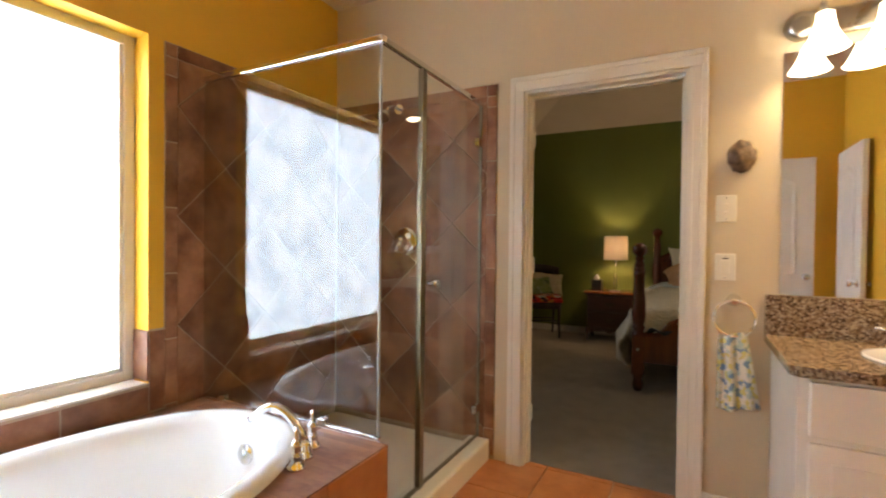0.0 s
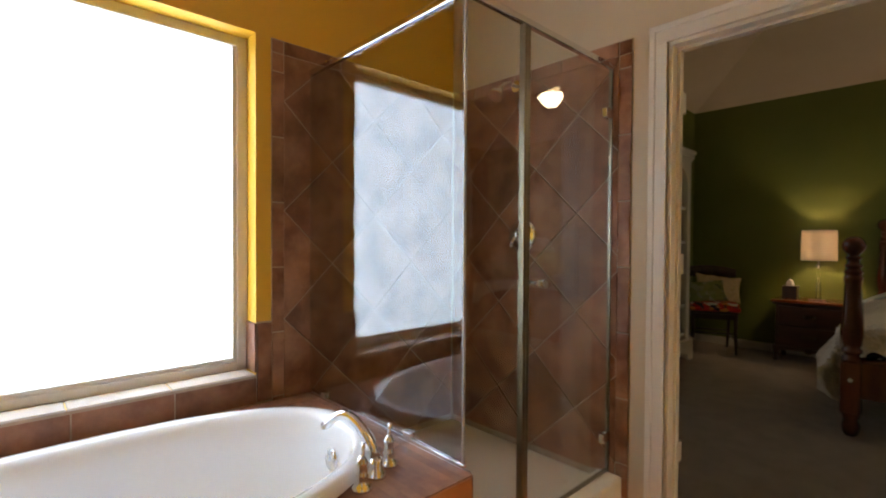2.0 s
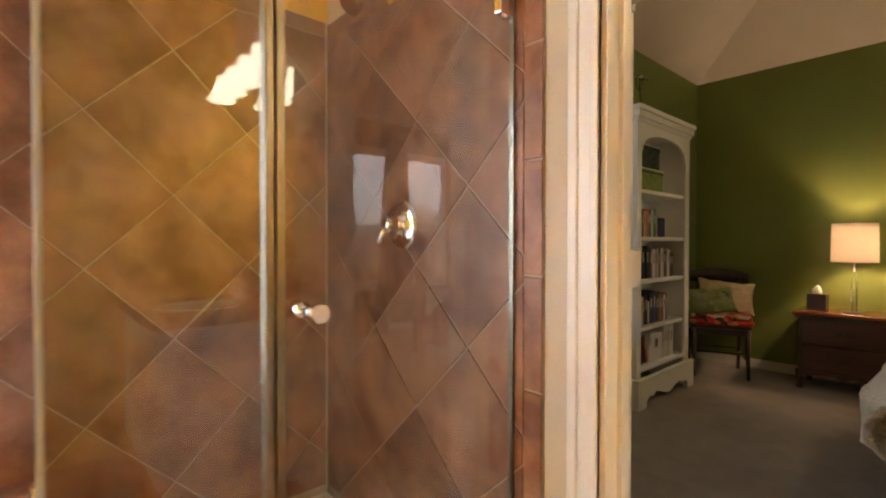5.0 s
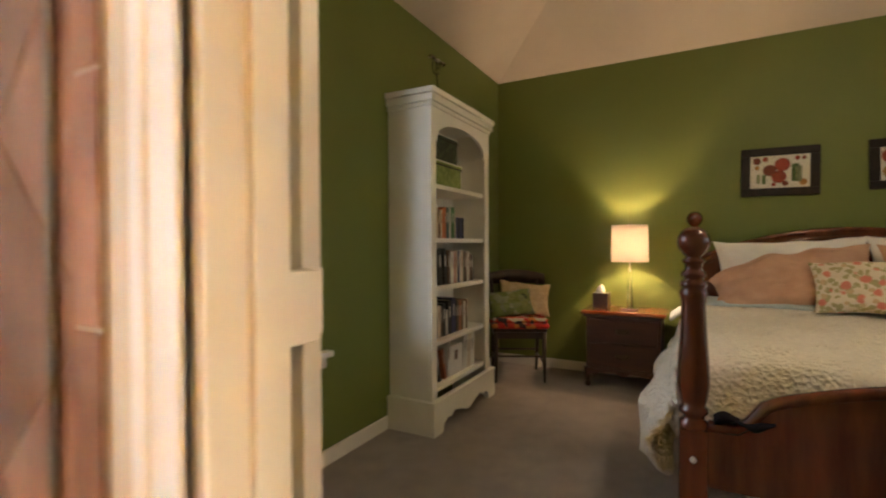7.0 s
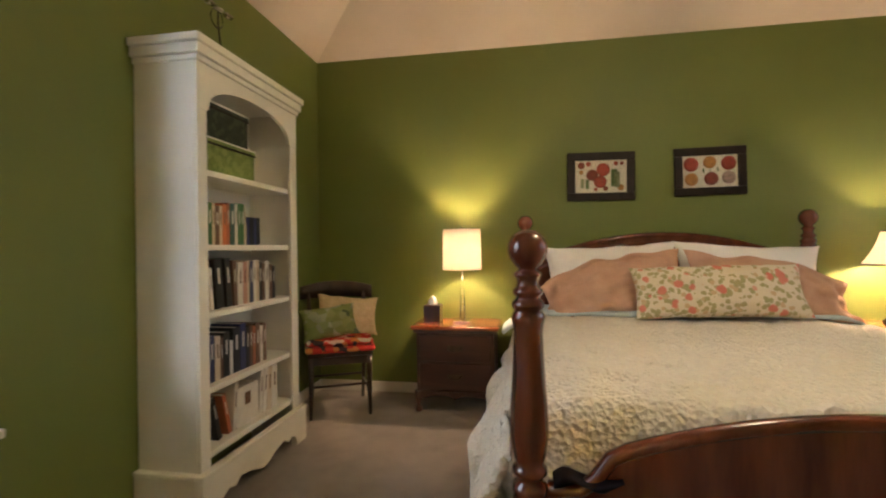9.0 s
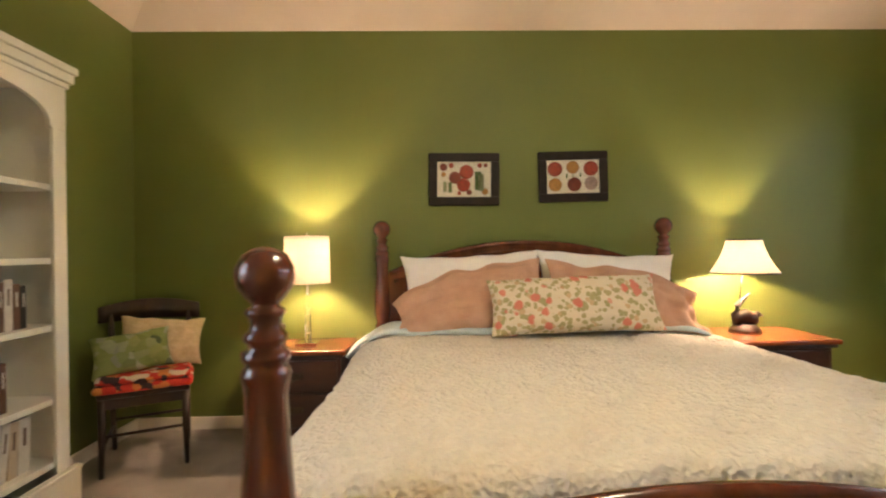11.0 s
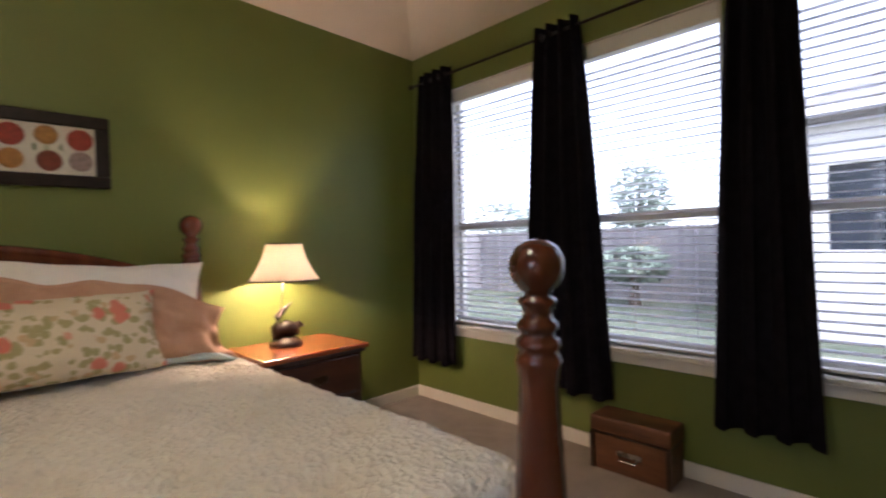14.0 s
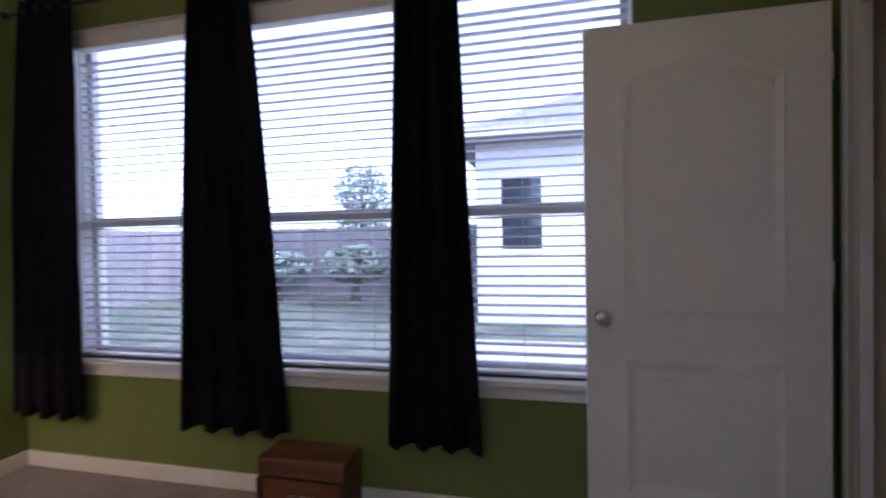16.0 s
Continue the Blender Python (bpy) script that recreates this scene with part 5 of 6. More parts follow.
def bathtub():
    t = thing("bathtub", "glossy white oval drop-in bathtub set in a tiled deck", "bathtub", pose(0, 0, 0))
    bm = bmesh.new()
    levels = [(0.0, DZ + 0.0), (-0.004, DZ + 0.028), (0.012, DZ + 0.042), (0.034, DZ + 0.045), (0.058, DZ + 0.036), (0.075, DZ + 0.014), (0.085, DZ - 0.04), (0.10, DZ - 0.15), (0.13, DZ - 0.26), (0.18, DZ - 0.32), (0.27, DZ - 0.345)]
    rings = [[bm.verts.new(p) for p in oval(TRX - o, TRY - o, z)] for o, z in levels]
    n = len(rings[0])
    for a, b in zip(rings, rings[1:]):
        for i in range(n):
            bm.faces.new((a[i], a[(i + 1) % n], b[(i + 1) % n], b[i])).smooth = True
    bm.faces.new(rings[-1])
    part("shell", bm, ACRYLIC, t)
    k = lathe([(0.040, 0), (0.040, 0.007), (0.034, 0.012), (0.008, 0.014)], 24)
    bmesh.ops.rotate(k, verts=k.verts, cent=(0, 0, 0), matrix=Matrix.Rotation(radians(82), 3, "X"))
    bmesh.ops.translate(k, verts=k.verts, vec=(TC[0] - 0.01, TC[1] + TRY - 0.098, DZ - 0.10))
    box(k, TC[0] - 0.017, TC[1] + TRY - 0.122, DZ - 0.10, TC[0] - 0.003, TC[1] + TRY - 0.105, DZ - 0.055, 0.003)
    part("overflow_plate", k, CHROME, t, "round chrome overflow plate")
    part("drain", lathe([(0.03, DZ - 0.344), (0.03, DZ - 0.339), (0.004, DZ - 0.336)], 20, at=(TC[0], TC[1] + 0.45, 0)), CHROME, t)


bathtub()


def deck():
    bm = bmesh.new()
    ov = oval(TRX - 0.04, TRY - 0.04, 0)
    outer = []
    n = len(ov)
    for i in range(n):
        a = 2 * math.pi * i / n
        c, s = math.cos(a), math.sin(a)
        k = 1 / max(abs(c), abs(s))
        u, v = c * k, s * k
        x = (DX - 0.008 + BX0) / 2 + u * (DX - 0.008 - BX0) / 2
        y = (DY0 + DY1) / 2 + v * (DY1 - DY0) / 2
        outer.append((x, y))
    hi_o = [bm.verts.new((x, y, DZ - 0.009)) for x, y in outer]
    lo_o = [bm.verts.new((x, y, 0)) for x, y in outer]
    hi_i = [bm.verts.new((p[0], p[1], DZ - 0.009)) for p in ov]
    for i in range(n):
        j = (i + 1) % n
        bm.faces.new((hi_o[i], hi_o[j], hi_i[j], hi_i[i]))
        bm.faces.new((hi_o[i], lo_o[i], lo_o[j], hi_o[j]))
    return solid("tub_deck", bm, GROUT, "raised tub deck clad in brown ceramic tile", "tub deck", "", "structure")


tub_deck = deck()


def clip(poly, axis, limit, keep_less):
    out = []
    for a, b in zip(poly, poly[1:] + poly[:1]):
        ia, ib = (a[axis] <= limit) == keep_less, (b[axis] <= limit) == keep_less
        if ia:
            out.append(a)
        if ia != ib:
            t = (limit - a[axis]) / (b[axis] - a[axis])
            out.append(tuple(p + (q - p) * t for p, q in zip(a, b)))
    return out


def clipped(poly, r):
    for axis, lim, less in ((0, r[0], False), (0, r[1], True), (1, r[2], False), (1, r[3], True)):
        if poly:
            poly = clip(poly, axis, lim, less)
    return poly


def shrink(poly, g):
    c = (sum(p[0] for p in poly) / len(poly), sum(p[1] for p in poly) / len(poly))
    out = []
    for p in poly:
        d = math.hypot(p[0] - c[0], p[1] - c[1])
        k = max(0, 1 - g / d) if d else 0
        out.append((c[0] + (p[0] - c[0]) * k, c[1] + (p[1] - c[1]) * k))
    return out


def area(poly):
    return abs(sum(a[0] * b[1] - b[0] * a[1] for a, b in zip(poly, poly[1:] + poly[:1]))) / 2


def lay_tile(poly, axis, base, top, parent, material=None, gap=0.0028):
    """One tile as a slab from base to top across the axis, with an eased edge."""
    if len(poly) < 3 or area(poly) < 0.0006:
        return
    p0, p1 = shrink(poly, gap), shrink(poly, gap + 0.003)
    put = {"x": lambda u, v, a: (a, u, v), "y": lambda u, v, a: (u, a, v), "z": lambda u, v, a: (u, v, a)}[axis]
    bm = bmesh.new()
    e = top - (0.0025 if top > base else -0.0025)
    r = [[bm.verts.new(put(u, v, a)) for u, v in q] for q, a in ((p0, base), (p0, e), (p1, top))]
    n = len(poly)
    for a, b in zip(r, r[1:]):
        for i in range(n):
            bm.faces.new((a[i], a[(i + 1) % n], b[(i + 1) % n], b[i]))
    bm.faces.new(r[-1])
    part("tile", bm, material or TILE, parent)


def diamonds(r, u0, v0, hu, hv, axis, base, top, parent, avoid=None):
    """Diagonal tiles over the rectangle r = (u0, u1, v0, v1); a corner of the lattice lies at (u0, v0)."""
    for i in range(-12, 13):
        for j in range(-12, 13):
            if (i + j) % 2:
                continue
            cu, cv = u0 + i * hu, v0 + j * hv
            poly = clipped([(cu + hu, cv), (cu, cv + hv), (cu - hu, cv), (cu, cv - hv)], r)
            lay_tile(poly, axis, base, top, parent)


def strip(r, axis, base, top, parent, pitch, along, start, material=None):
    """A run of border tiles along u or v."""
    lo, hi = (r[0], r[1]) if along == "u" else (r[2], r[3])
    k = math.floor((lo - start) / pitch)
    while start + k * pitch < hi:
        a, b = max(lo, start + k * pitch), min(hi, start + (k + 1) * pitch)
        k += 1
        if b - a < 0.01:
            continue
        q = [(a, r[2]), (b, r[2]), (b, r[3]), (a, r[3])] if along == "u" else [(r[0], a), (r[1], a), (r[1], b), (r[0], b)]
        lay_tile(q, axis, base, top, parent, material)


# grout beds behind the tile, a few millimetres off the plaster
west_bed = structure("wall_tile_west", boxes((BX0 - 0.002, 1.562, 0, BX0 + 0.006, BY1, 2.108), (BX0 - 0.002, DY0, DZ - 0.01, BX0 + 0.006, 1.562, 0.577), (BX0 - 0.002, 1.494, 0.577, BX0 + 0.006, 1.562, 0.815)), GROUT, "brown stone-look ceramic tile laid diagonally with a border")
north_bed = structure("wall_tile_north", boxes((BX0 + 0.006, BY1 - 0.006, 0, -0.604, BY1 + 0.002, 2.096)), GROUT, "brown stone-look ceramic tile laid diagonally in the shower")
WB, WT = BX0 + 0.006, BX0 + 0.0092
NB, NT = BY1 - 0.006, BY1 - 0.0092
strip((1.563, 1.620, 0.44, 2.045), "x", WB, WT, west_bed, 0.30, "v", 0.16)
strip((1.563, BY1 - 0.013, 2.045, 2.106), "x", WB, WT, west_bed, 0.30, "u", 1.62)
diamonds((1.620, BY1 - 0.013, 0.10, 2.045), 1.620 + 0.2535, 1.323, 0.2535, 0.2535, "x", WB, WT, west_bed)
strip((DY0, 1.494, DZ, 0.575), "x", WB, WT, west_bed, 0.33, "u", 1.494)
strip((1.494, 1.562, DZ, 0.813), "x", WB, WT, west_bed, 0.36, "v", 0.45)
strip((-0.665, -0.606, 0.02, 2.03), "y", NB, NT, north_bed, 0.30, "v", 0.17)
strip((BX0 + 0.013, -0.606, 2.03, 2.094), "y", NB, NT, north_bed, 0.30, "u", -0.666)
diamonds((BX0 + 0.013, -0.665, 0.10, 2.03), -0.875 + 0.2475, 1.085 + 0.24, 0.2475, 0.2400, "y", NB, NT, north_bed)
# sill and window reveal, tile below and yellow plaster above
sill_bed = structure("sill_tile", boxes((BX0 - 0.103, TUBWIN[0], 0.565, BX0 + 0.012, TUBWIN[1], 0.577)), GROUT, "pale glazed tile on the window sill")
strip((BX0 - 0.101, BX0 + 0.016, TUBWIN[0], TUBWIN[1] - 0.008), "z", 0.577, 0.586, sill_bed, 0.33, "v", TUBWIN[1] - 0.34, surface("pale_sill_tile", (0.62, 0.55, 0.47), (0.7, 0.63, 0.55), 8, 0.2, 0.05, jitter=0.05))
lay_tile([(BX0 - 0.10, 0.587), (BX0 + 0.01, 0.587), (BX0 + 0.01, 0.813), (BX0 - 0.10, 0.813)], "y", TUBWIN[1] - 0.001, TUBWIN[1] - 0.009, west_bed)

# deck top and front tiles
for i in range(8):
    for j in range(-2, 8):
        x0, y0 = DX - 0.33 * (i + 1), DY1 - 0.33 * (j + 1)
        r = clipped([(x0, y0), (x0 + 0.33, y0), (x0 + 0.33, y0 + 0.33), (x0, y0 + 0.33)], (BX0 + 0.014, DX, DY0, DY1))
        if len(r) < 3:
            continue
        # leave out tiles that lie wholly under the tub
        inside = all(abs((p[0] - TC[0]) / (TRX - 0.03)) ** 2.35 + abs((p[1] - TC[1]) / (TRY - 0.03)) ** 2.35 < 1 for p in r)
        c = ((r[0][0] + r[2][0]) / 2, (r[0][1] + r[2][1]) / 2)
        cut = [p for p in r]
        near = any(abs((p[0] - TC[0]) / (TRX - 0.02)) ** 2.35 + abs((p[1] - TC[1]) / (TRY - 0.02)) ** 2.35 < 1 for p in r) or abs((c[0] - TC[0]) / TRX) ** 2.35 + abs((c[1] - TC[1]) / TRY) ** 2.35 < 1
        if inside:
            continue
        if near:
            # trim the tile to the tub's oval by sampling strips
            m = 10
            for a in range(m):
                ya, yb = r[0][1] + (r[2][1] - r[0][1]) * a / m, r[0][1] + (r[2][1] - r[0][1]) * (a + 1) / m
                ym = (ya + yb) / 2
                q = 1 - abs((ym - TC[1]) / (TRY - 0.025)) ** 2.35
                xs = [r[0][0], r[2][0]]
                if q > 0:
                    half = (TRX - 0.025) * q ** (1 / 2.35)
                    if xs[0] > TC[0] - half and xs[1] < TC[0] + half:
                        continue
                    if xs[1] > TC[0] + half > xs[0]:
                        xs[0] = TC[0] + half
                    elif xs[0] < TC[0] - half < xs[1]:
                        xs[1] = TC[0] - half
                if xs[1] - xs[0] > 0.01:
                    part("tile_cut", boxes((xs[0] + 0.002, ya, DZ - 0.009, xs[1] - 0.002, yb, DZ - 0.0005)), TILE, tub_deck)
        else:
            lay_tile(r, "z", DZ - 0.009, DZ, tub_deck)
strip((DY0, DY1, 0.0, DZ - 0.004), "x", DX - 0.008, DX, tub_deck, 0.33, "u", DY1, FLOOR_TILE)
lay_tile([(DX - 0.10, 0.13), (DX - 0.002, 0.13), (DX - 0.002, DZ - 0.004), (DX - 0.10, DZ - 0.004)], "y", DY1, DY1 + 0.007, tub_deck)
strip((BX0 + 0.013, DX - 0.10, 0.13, DZ - 0.004), "y", DY1, DY1 + 0.007, tub_deck, 0.33, "u", DX - 0.10)


def tub_faucet():
    t = thing("tub_faucet", "polished chrome roman tub faucet with lever handles", "faucet", pose(-0.845, 1.512, DZ))
    prof = [(0.030, 0), (0.031, 0.006), (0.024, 0.014), (0.017, 0.028), (0.02, 0.04), (0.016, 0.05), (0.015, 0.07), (0.019, 0.08), (0.012, 0.092), (0.006, 0.10)]
    for x, y in ((0.035, -0.075), (-0.035, 0.075)):
        h = part("valve_handle", lathe(prof, 20, at=(x, y, 0)), CHROME, t)
        part("lever", tube([(x, y, 0.088), (x - 0.012, y + 0.012, 0.115), (x - 0.016, y + 0.016, 0.13)], [0.007, 0.006, 0.009], 10), CHROME, h)
    part("spout_base", lathe([(0.032, 0), (0.033, 0.008), (0.026, 0.018), (0.02, 0.04), (0.019, 0.06)], 20), CHROME, t)
    d = Vector((-0.86, -0.35, 0)).normalized()
    pts, rs = [], []
    for k in range(13):
        a = k / 12
        s = a * 0.205
        z = 0.05 + 0.125 * math.sin(min(1, a * 1.05) * math.pi * 0.83) ** 0.8 if a > 0 else 0.05
        pts.append((d.x * s, d.y * s, z))
        rs.append(0.018 - 0.005 * a)
    part("spout", tube(pts, rs, 14), CHROME, t)


tub_faucet()


# ---- shower ----
def shower():
    t = thing("shower_enclosure", "frameless-door glass shower with chrome rails", "shower", pose(0, 0, 0))
    X, Y, ZT = -0.700, 1.752, 1.985
    part("panel_glass", boxes((BX0 + 0.016, Y - 0.004, DZ + 0.006, X - 0.006, Y + 0.004, ZT - 0.012)), SHOWER_GLASS, t, "clear fixed glass panel")
    part("fixed_glass", boxes((X - 0.004, Y + 0.006, 0.125, X + 0.004, 2.047, ZT - 0.012)), DOOR_GLASS, t, "clear fixed glass strip")
    d = part("glass_door", boxes((X - 0.004, 2.084, 0.135, X + 0.004, BY1 - 0.02, ZT - 0.03)), DOOR_GLASS, t, "clear hinged glass door")
    part("header_rail", boxes((BX0 + 0.014, Y - 0.011, ZT - 0.012, X + 0.011, Y + 0.011, ZT + 0.016), (X - 0.011, Y + 0.011, ZT - 0.012, X + 0.011, BY1 - 0.014, ZT + 0.016), bevel=0.004), CHROME, t)
    part("sill_channel", boxes((BX0 + 0.016, Y - 0.008, DZ, X + 0.008, Y + 0.008, DZ + 0.014), bevel=0.002), CHROME, t)
    part("corner_seal", boxes((X - 0.0045, Y - 0.0045, DZ + 0.014, X + 0.0045, Y + 0.0045, ZT - 0.012), bevel=0.0015), SEAL, t)
    part("door_post", boxes((X - 0.014, 2.047, 0.12, X + 0.014, 2.063, ZT - 0.012), (X - 0.012, 2.066, 0.12, X + 0.012, 2.084, ZT - 0.012), bevel=0.003), SATIN, t)
    part("curb_channel", boxes((X - 0.009, Y + 0.006, 0.12, X + 0.009, 2.047, 0.132), bevel=0.002), SATIN, t)
    part("door_sweep", boxes((X - 0.006, 2.086, 0.122, X + 0.006, BY1 - 0.022, 0.134)), SATIN, d)
    part("wall_jamb", boxes((X - 0.008, BY1 - 0.019, 0.12, X + 0.008, BY1 - 0.0135, ZT - 0.012)), SATIN, t)
    for z in (1.77, 0.285):
        h = boxes((X - 0.011, BY1 - 0.075, z - 0.022, X + 0.011, BY1 - 0.018, z + 0.022), bevel=0.003)
        tube([(X, BY1 - 0.045, z - 0.028), (X, BY1 - 0.045, z + 0.028)], 0.009, 12, h)
        part("hinge", h, CHROME, d)
    k = bmesh.new()
    for s in (-1, 1):
        tube([(X + s * 0.004, 2.132, 1.028), (X + s * 0.018, 2.132, 1.028), (X + s * 0.024, 2.132, 1.028), (X + s * 0.05, 2.132, 1.028)], [0.009, 0.009, 0.015, 0.017], 16, k)
    part("knob", k, CHROME, d, "round chrome knob")
    for x in (-1.6, -0.98):
        part("glass_clip", boxes((x - 0.02, Y - 0.013, DZ + 0.002, x + 0.02, Y + 0.013, DZ + 0.035), bevel=0.003), CHROME, t)
    p = thing("shower_pan", "cream acrylic shower pan with a raised curb", "shower pan", pose(0, 0, 0))
    part("floor_tray", boxes((BX0 + 0.014, 1.75, 0.0, -0.735, BY1 - 0.014, 0.075), bevel=0.01), PAN, p)
    part("curb", boxes((-0.745, 1.75, 0.0, -0.625, BY1 - 0.0005 - 0.014, 0.12), bevel=0.012), PAN, p)
    part("drain", lathe([(0.05, 0.075), (0.05, 0.078), (0.004, 0.079)], 24, at=(-1.2, 2.25, 0)), CHROME, p)
    v = thing("shower_valve", "round chrome shower valve with a lever on the tile", "shower valve", pose(-1.20, NT, 1.217, 90, 0, 0))
    part("plate", lathe([(0.088, 0.0), (0.088, 0.004), (0.07, 0.012), (0.035, 0.016), (0.033, 0.04), (0.026, 0.055), (0.026, 0.07), (0.01, 0.074)], 32), CHROME, v)
    part("lever", tube([(0, 0, 0.062), (-0.012, -0.03, 0.072), (-0.02, -0.062, 0.078)], [0.012, 0.009, 0.011], 12), CHROME, v)
    s = thing("wall_shower", "chrome shower head on a bent arm", "shower", pose(-1.25, NT, 2.0))
    part("flange", tube([(0, 0.0, 0.03), (0, -0.008, 0.03)], 0.03, 20), CHROME, s)
    part("arm", tube([(0, -0.006, 0.03), (0, -0.06, 0.035), (0, -0.11, 0.015), (0, -0.135, -0.01)], 0.01, 12), CHROME, s)
    part("head", tube([(0, -0.13, -0.006), (0, -0.145, -0.024), (0, -0.16, -0.042), (0, -0.178, -0.062)], [0.012, 0.016, 0.036, 0.038], 20), CHROME, s)


shower()


# ---- vanity side ----
def vanity():
    t = thing("vanity_cabinet", "white bathroom vanity cabinet with raised panel doors", "vanity", pose(0, 0, 0))
    x0, x1, y0, y1 = 0.665, 1.545, 2.13, 2.72
    part("body", boxes((x0, y0 + 0.02, 0.10, x1, y1, 0.80), bevel=0.002), TRIM, t)
    part("toe_kick", boxes((x0 + 0.01, y0 + 0.08, 0, x1, y1, 0.10)), TRIM, t)
    for a, b in ((x0 + 0.03, x0 + 0.43), (x0 + 0.45, x1 - 0.02)):
        for nm, z0, z1 in (("drawer_front", 0.61, 0.785), ("door", 0.13, 0.59)):
            d = part(nm, boxes((a, y0, z0, b, y0 + 0.019, z1), bevel=0.004), TRIM, t)
            if nm == "door":
                part("raised_panel", boxes((a + 0.055, y0 - 0.006, z0 + 0.055, b - 0.055, y0 + 0.001, z1 - 0.055), bevel=0.005), TRIM, d)
    c = thing("countertop", "brown speckled granite vanity top with backsplash", "countertop", pose(0, 0, 0))
    ctop = prism([(0.640, 2.722), (0.640, 2.13), (0.66, 2.105), (1.548, 2.105), (1.548, 2.722)], "z", 0.802, 0.835)
    part("slab", ctop, GRANITE, c)
    part("backsplash", boxes((0.640, 2.70, 0.8355, 1.548, 2.7235, 1.005), bevel=0.002), GRANITE, c)
    part("basin", lathe([(0.205, 0.8362), (0.203, 0.842), (0.188, 0.842), (0.165, 0.839), (0.05, 0.8375)], 36, at=(1.09, 2.39, 0), cap=True), ACRYLIC, c, "white oval sink")
    f = thing("sink_faucet", "chrome two-handle sink faucet", "faucet", pose(1.09, 2.60, 0.835))
    part("base_plate", boxes((-0.085, -0.025, 0, 0.085, 0.025, 0.012), bevel=0.005), CHROME, f)
    part("spout", tube([(0, 0, 0.012), (0, -0.005, 0.08), (0, -0.04, 0.115), (0, -0.11, 0.095)], [0.016, 0.014, 0.012, 0.011], 14), CHROME, f)
    for x in (-0.06, 0.06):
        h = part("handle", lathe([(0.02, 0.012), (0.022, 0.03), (0.016, 0.055), (0.012, 0.07)], 18, at=(x, 0, 0)), CHROME, f)
        part("lever", tube([(x, 0, 0.068), (x + (0.06 if x > 0 else -0.06), -0.005, 0.076)], [0.008, 0.006], 10), CHROME, h)
    m = solid("wall_mirror", boxes((0.69, 2.7185, 1.008, 1.548, 2.7235, 2.03)), MIRROR, "large frameless mirror above the vanity", "mirror")
    l = thing("vanity_light", "brushed nickel light bar with four frosted bell shades, lit", "wall lamp", pose(1.09, 2.724, 2.13))
    bar = boxes((-0.34, -0.03, -0.055, 0.34, -0.001, 0.055), bevel=0.012)
    part("back_plate", bar, NICKEL, l)
    part("end_cap", tube([(-0.345, -0.001, 0), (-0.345, -0.028, 0), (-0.345, -0.04, 0)], [0.06, 0.055, 0.03], 20), NICKEL, l)
    for x in (-0.29, -0.10, 0.10, 0.29):
        part("arm", tube([(x, -0.03, 0.02), (x, -0.09, 0.05), (x, -0.13, 0.03), (x, -0.135, 0.0)], 0.008, 10), NICKEL, l)
        s = part("shade", shade_mesh(0.078, 0.028, -0.15, -0.01, 0.003, 28, 0.012), FROST, l, "frosted bell glass shade")
        s.location = (x, -0.135, 0)
        b = part("bulb", lathe([(0.01, -0.03), (0.022, -0.055), (0.026, -0.085), (0.02, -0.105), (0.004, -0.112)], 14), VANITY_BULB, l)
        b.location = (x, -0.135, 0)


vanity()


def wall_plate(z, toggles):
    t = thing("light_switch", "ivory wall switch plate beside the doorway", "switch", pose(0.49, BY1, z), "wall switches")
    part("plate", boxes((-0.040, -0.006, -0.06, 0.040, -0.0003, 0.06), bevel=0.003), IVORY, t)
    if toggles:
        for dz in (-0.018, 0.018):
            part("toggle", boxes((-0.006, -0.014, dz - 0.006, 0.006, -0.005, dz + 0.006), bevel=0.002), IVORY, t)
    else:
        part("rocker", boxes((-0.016, -0.009, -0.033, 0.016, -0.005, 0.033), bevel=0.002), IVORY, t)
        part("indicator", boxes((-0.012, -0.0095, 0.036, 0.012, -0.005, 0.041)), BLACKFRAME, t)
    for dz in (-0.048, 0.048):
        part("screw", lathe([(0.003, 0.0)] + [(0.003, 0.001), (0.0005, 0.0015)], 8, at=(0, 0, 0)), NICKEL, t).matrix_basis = pose(0, -0.006, dz, 90, 0, 0)


wall_plate(1.378, True)
wall_plate(1.117, False)


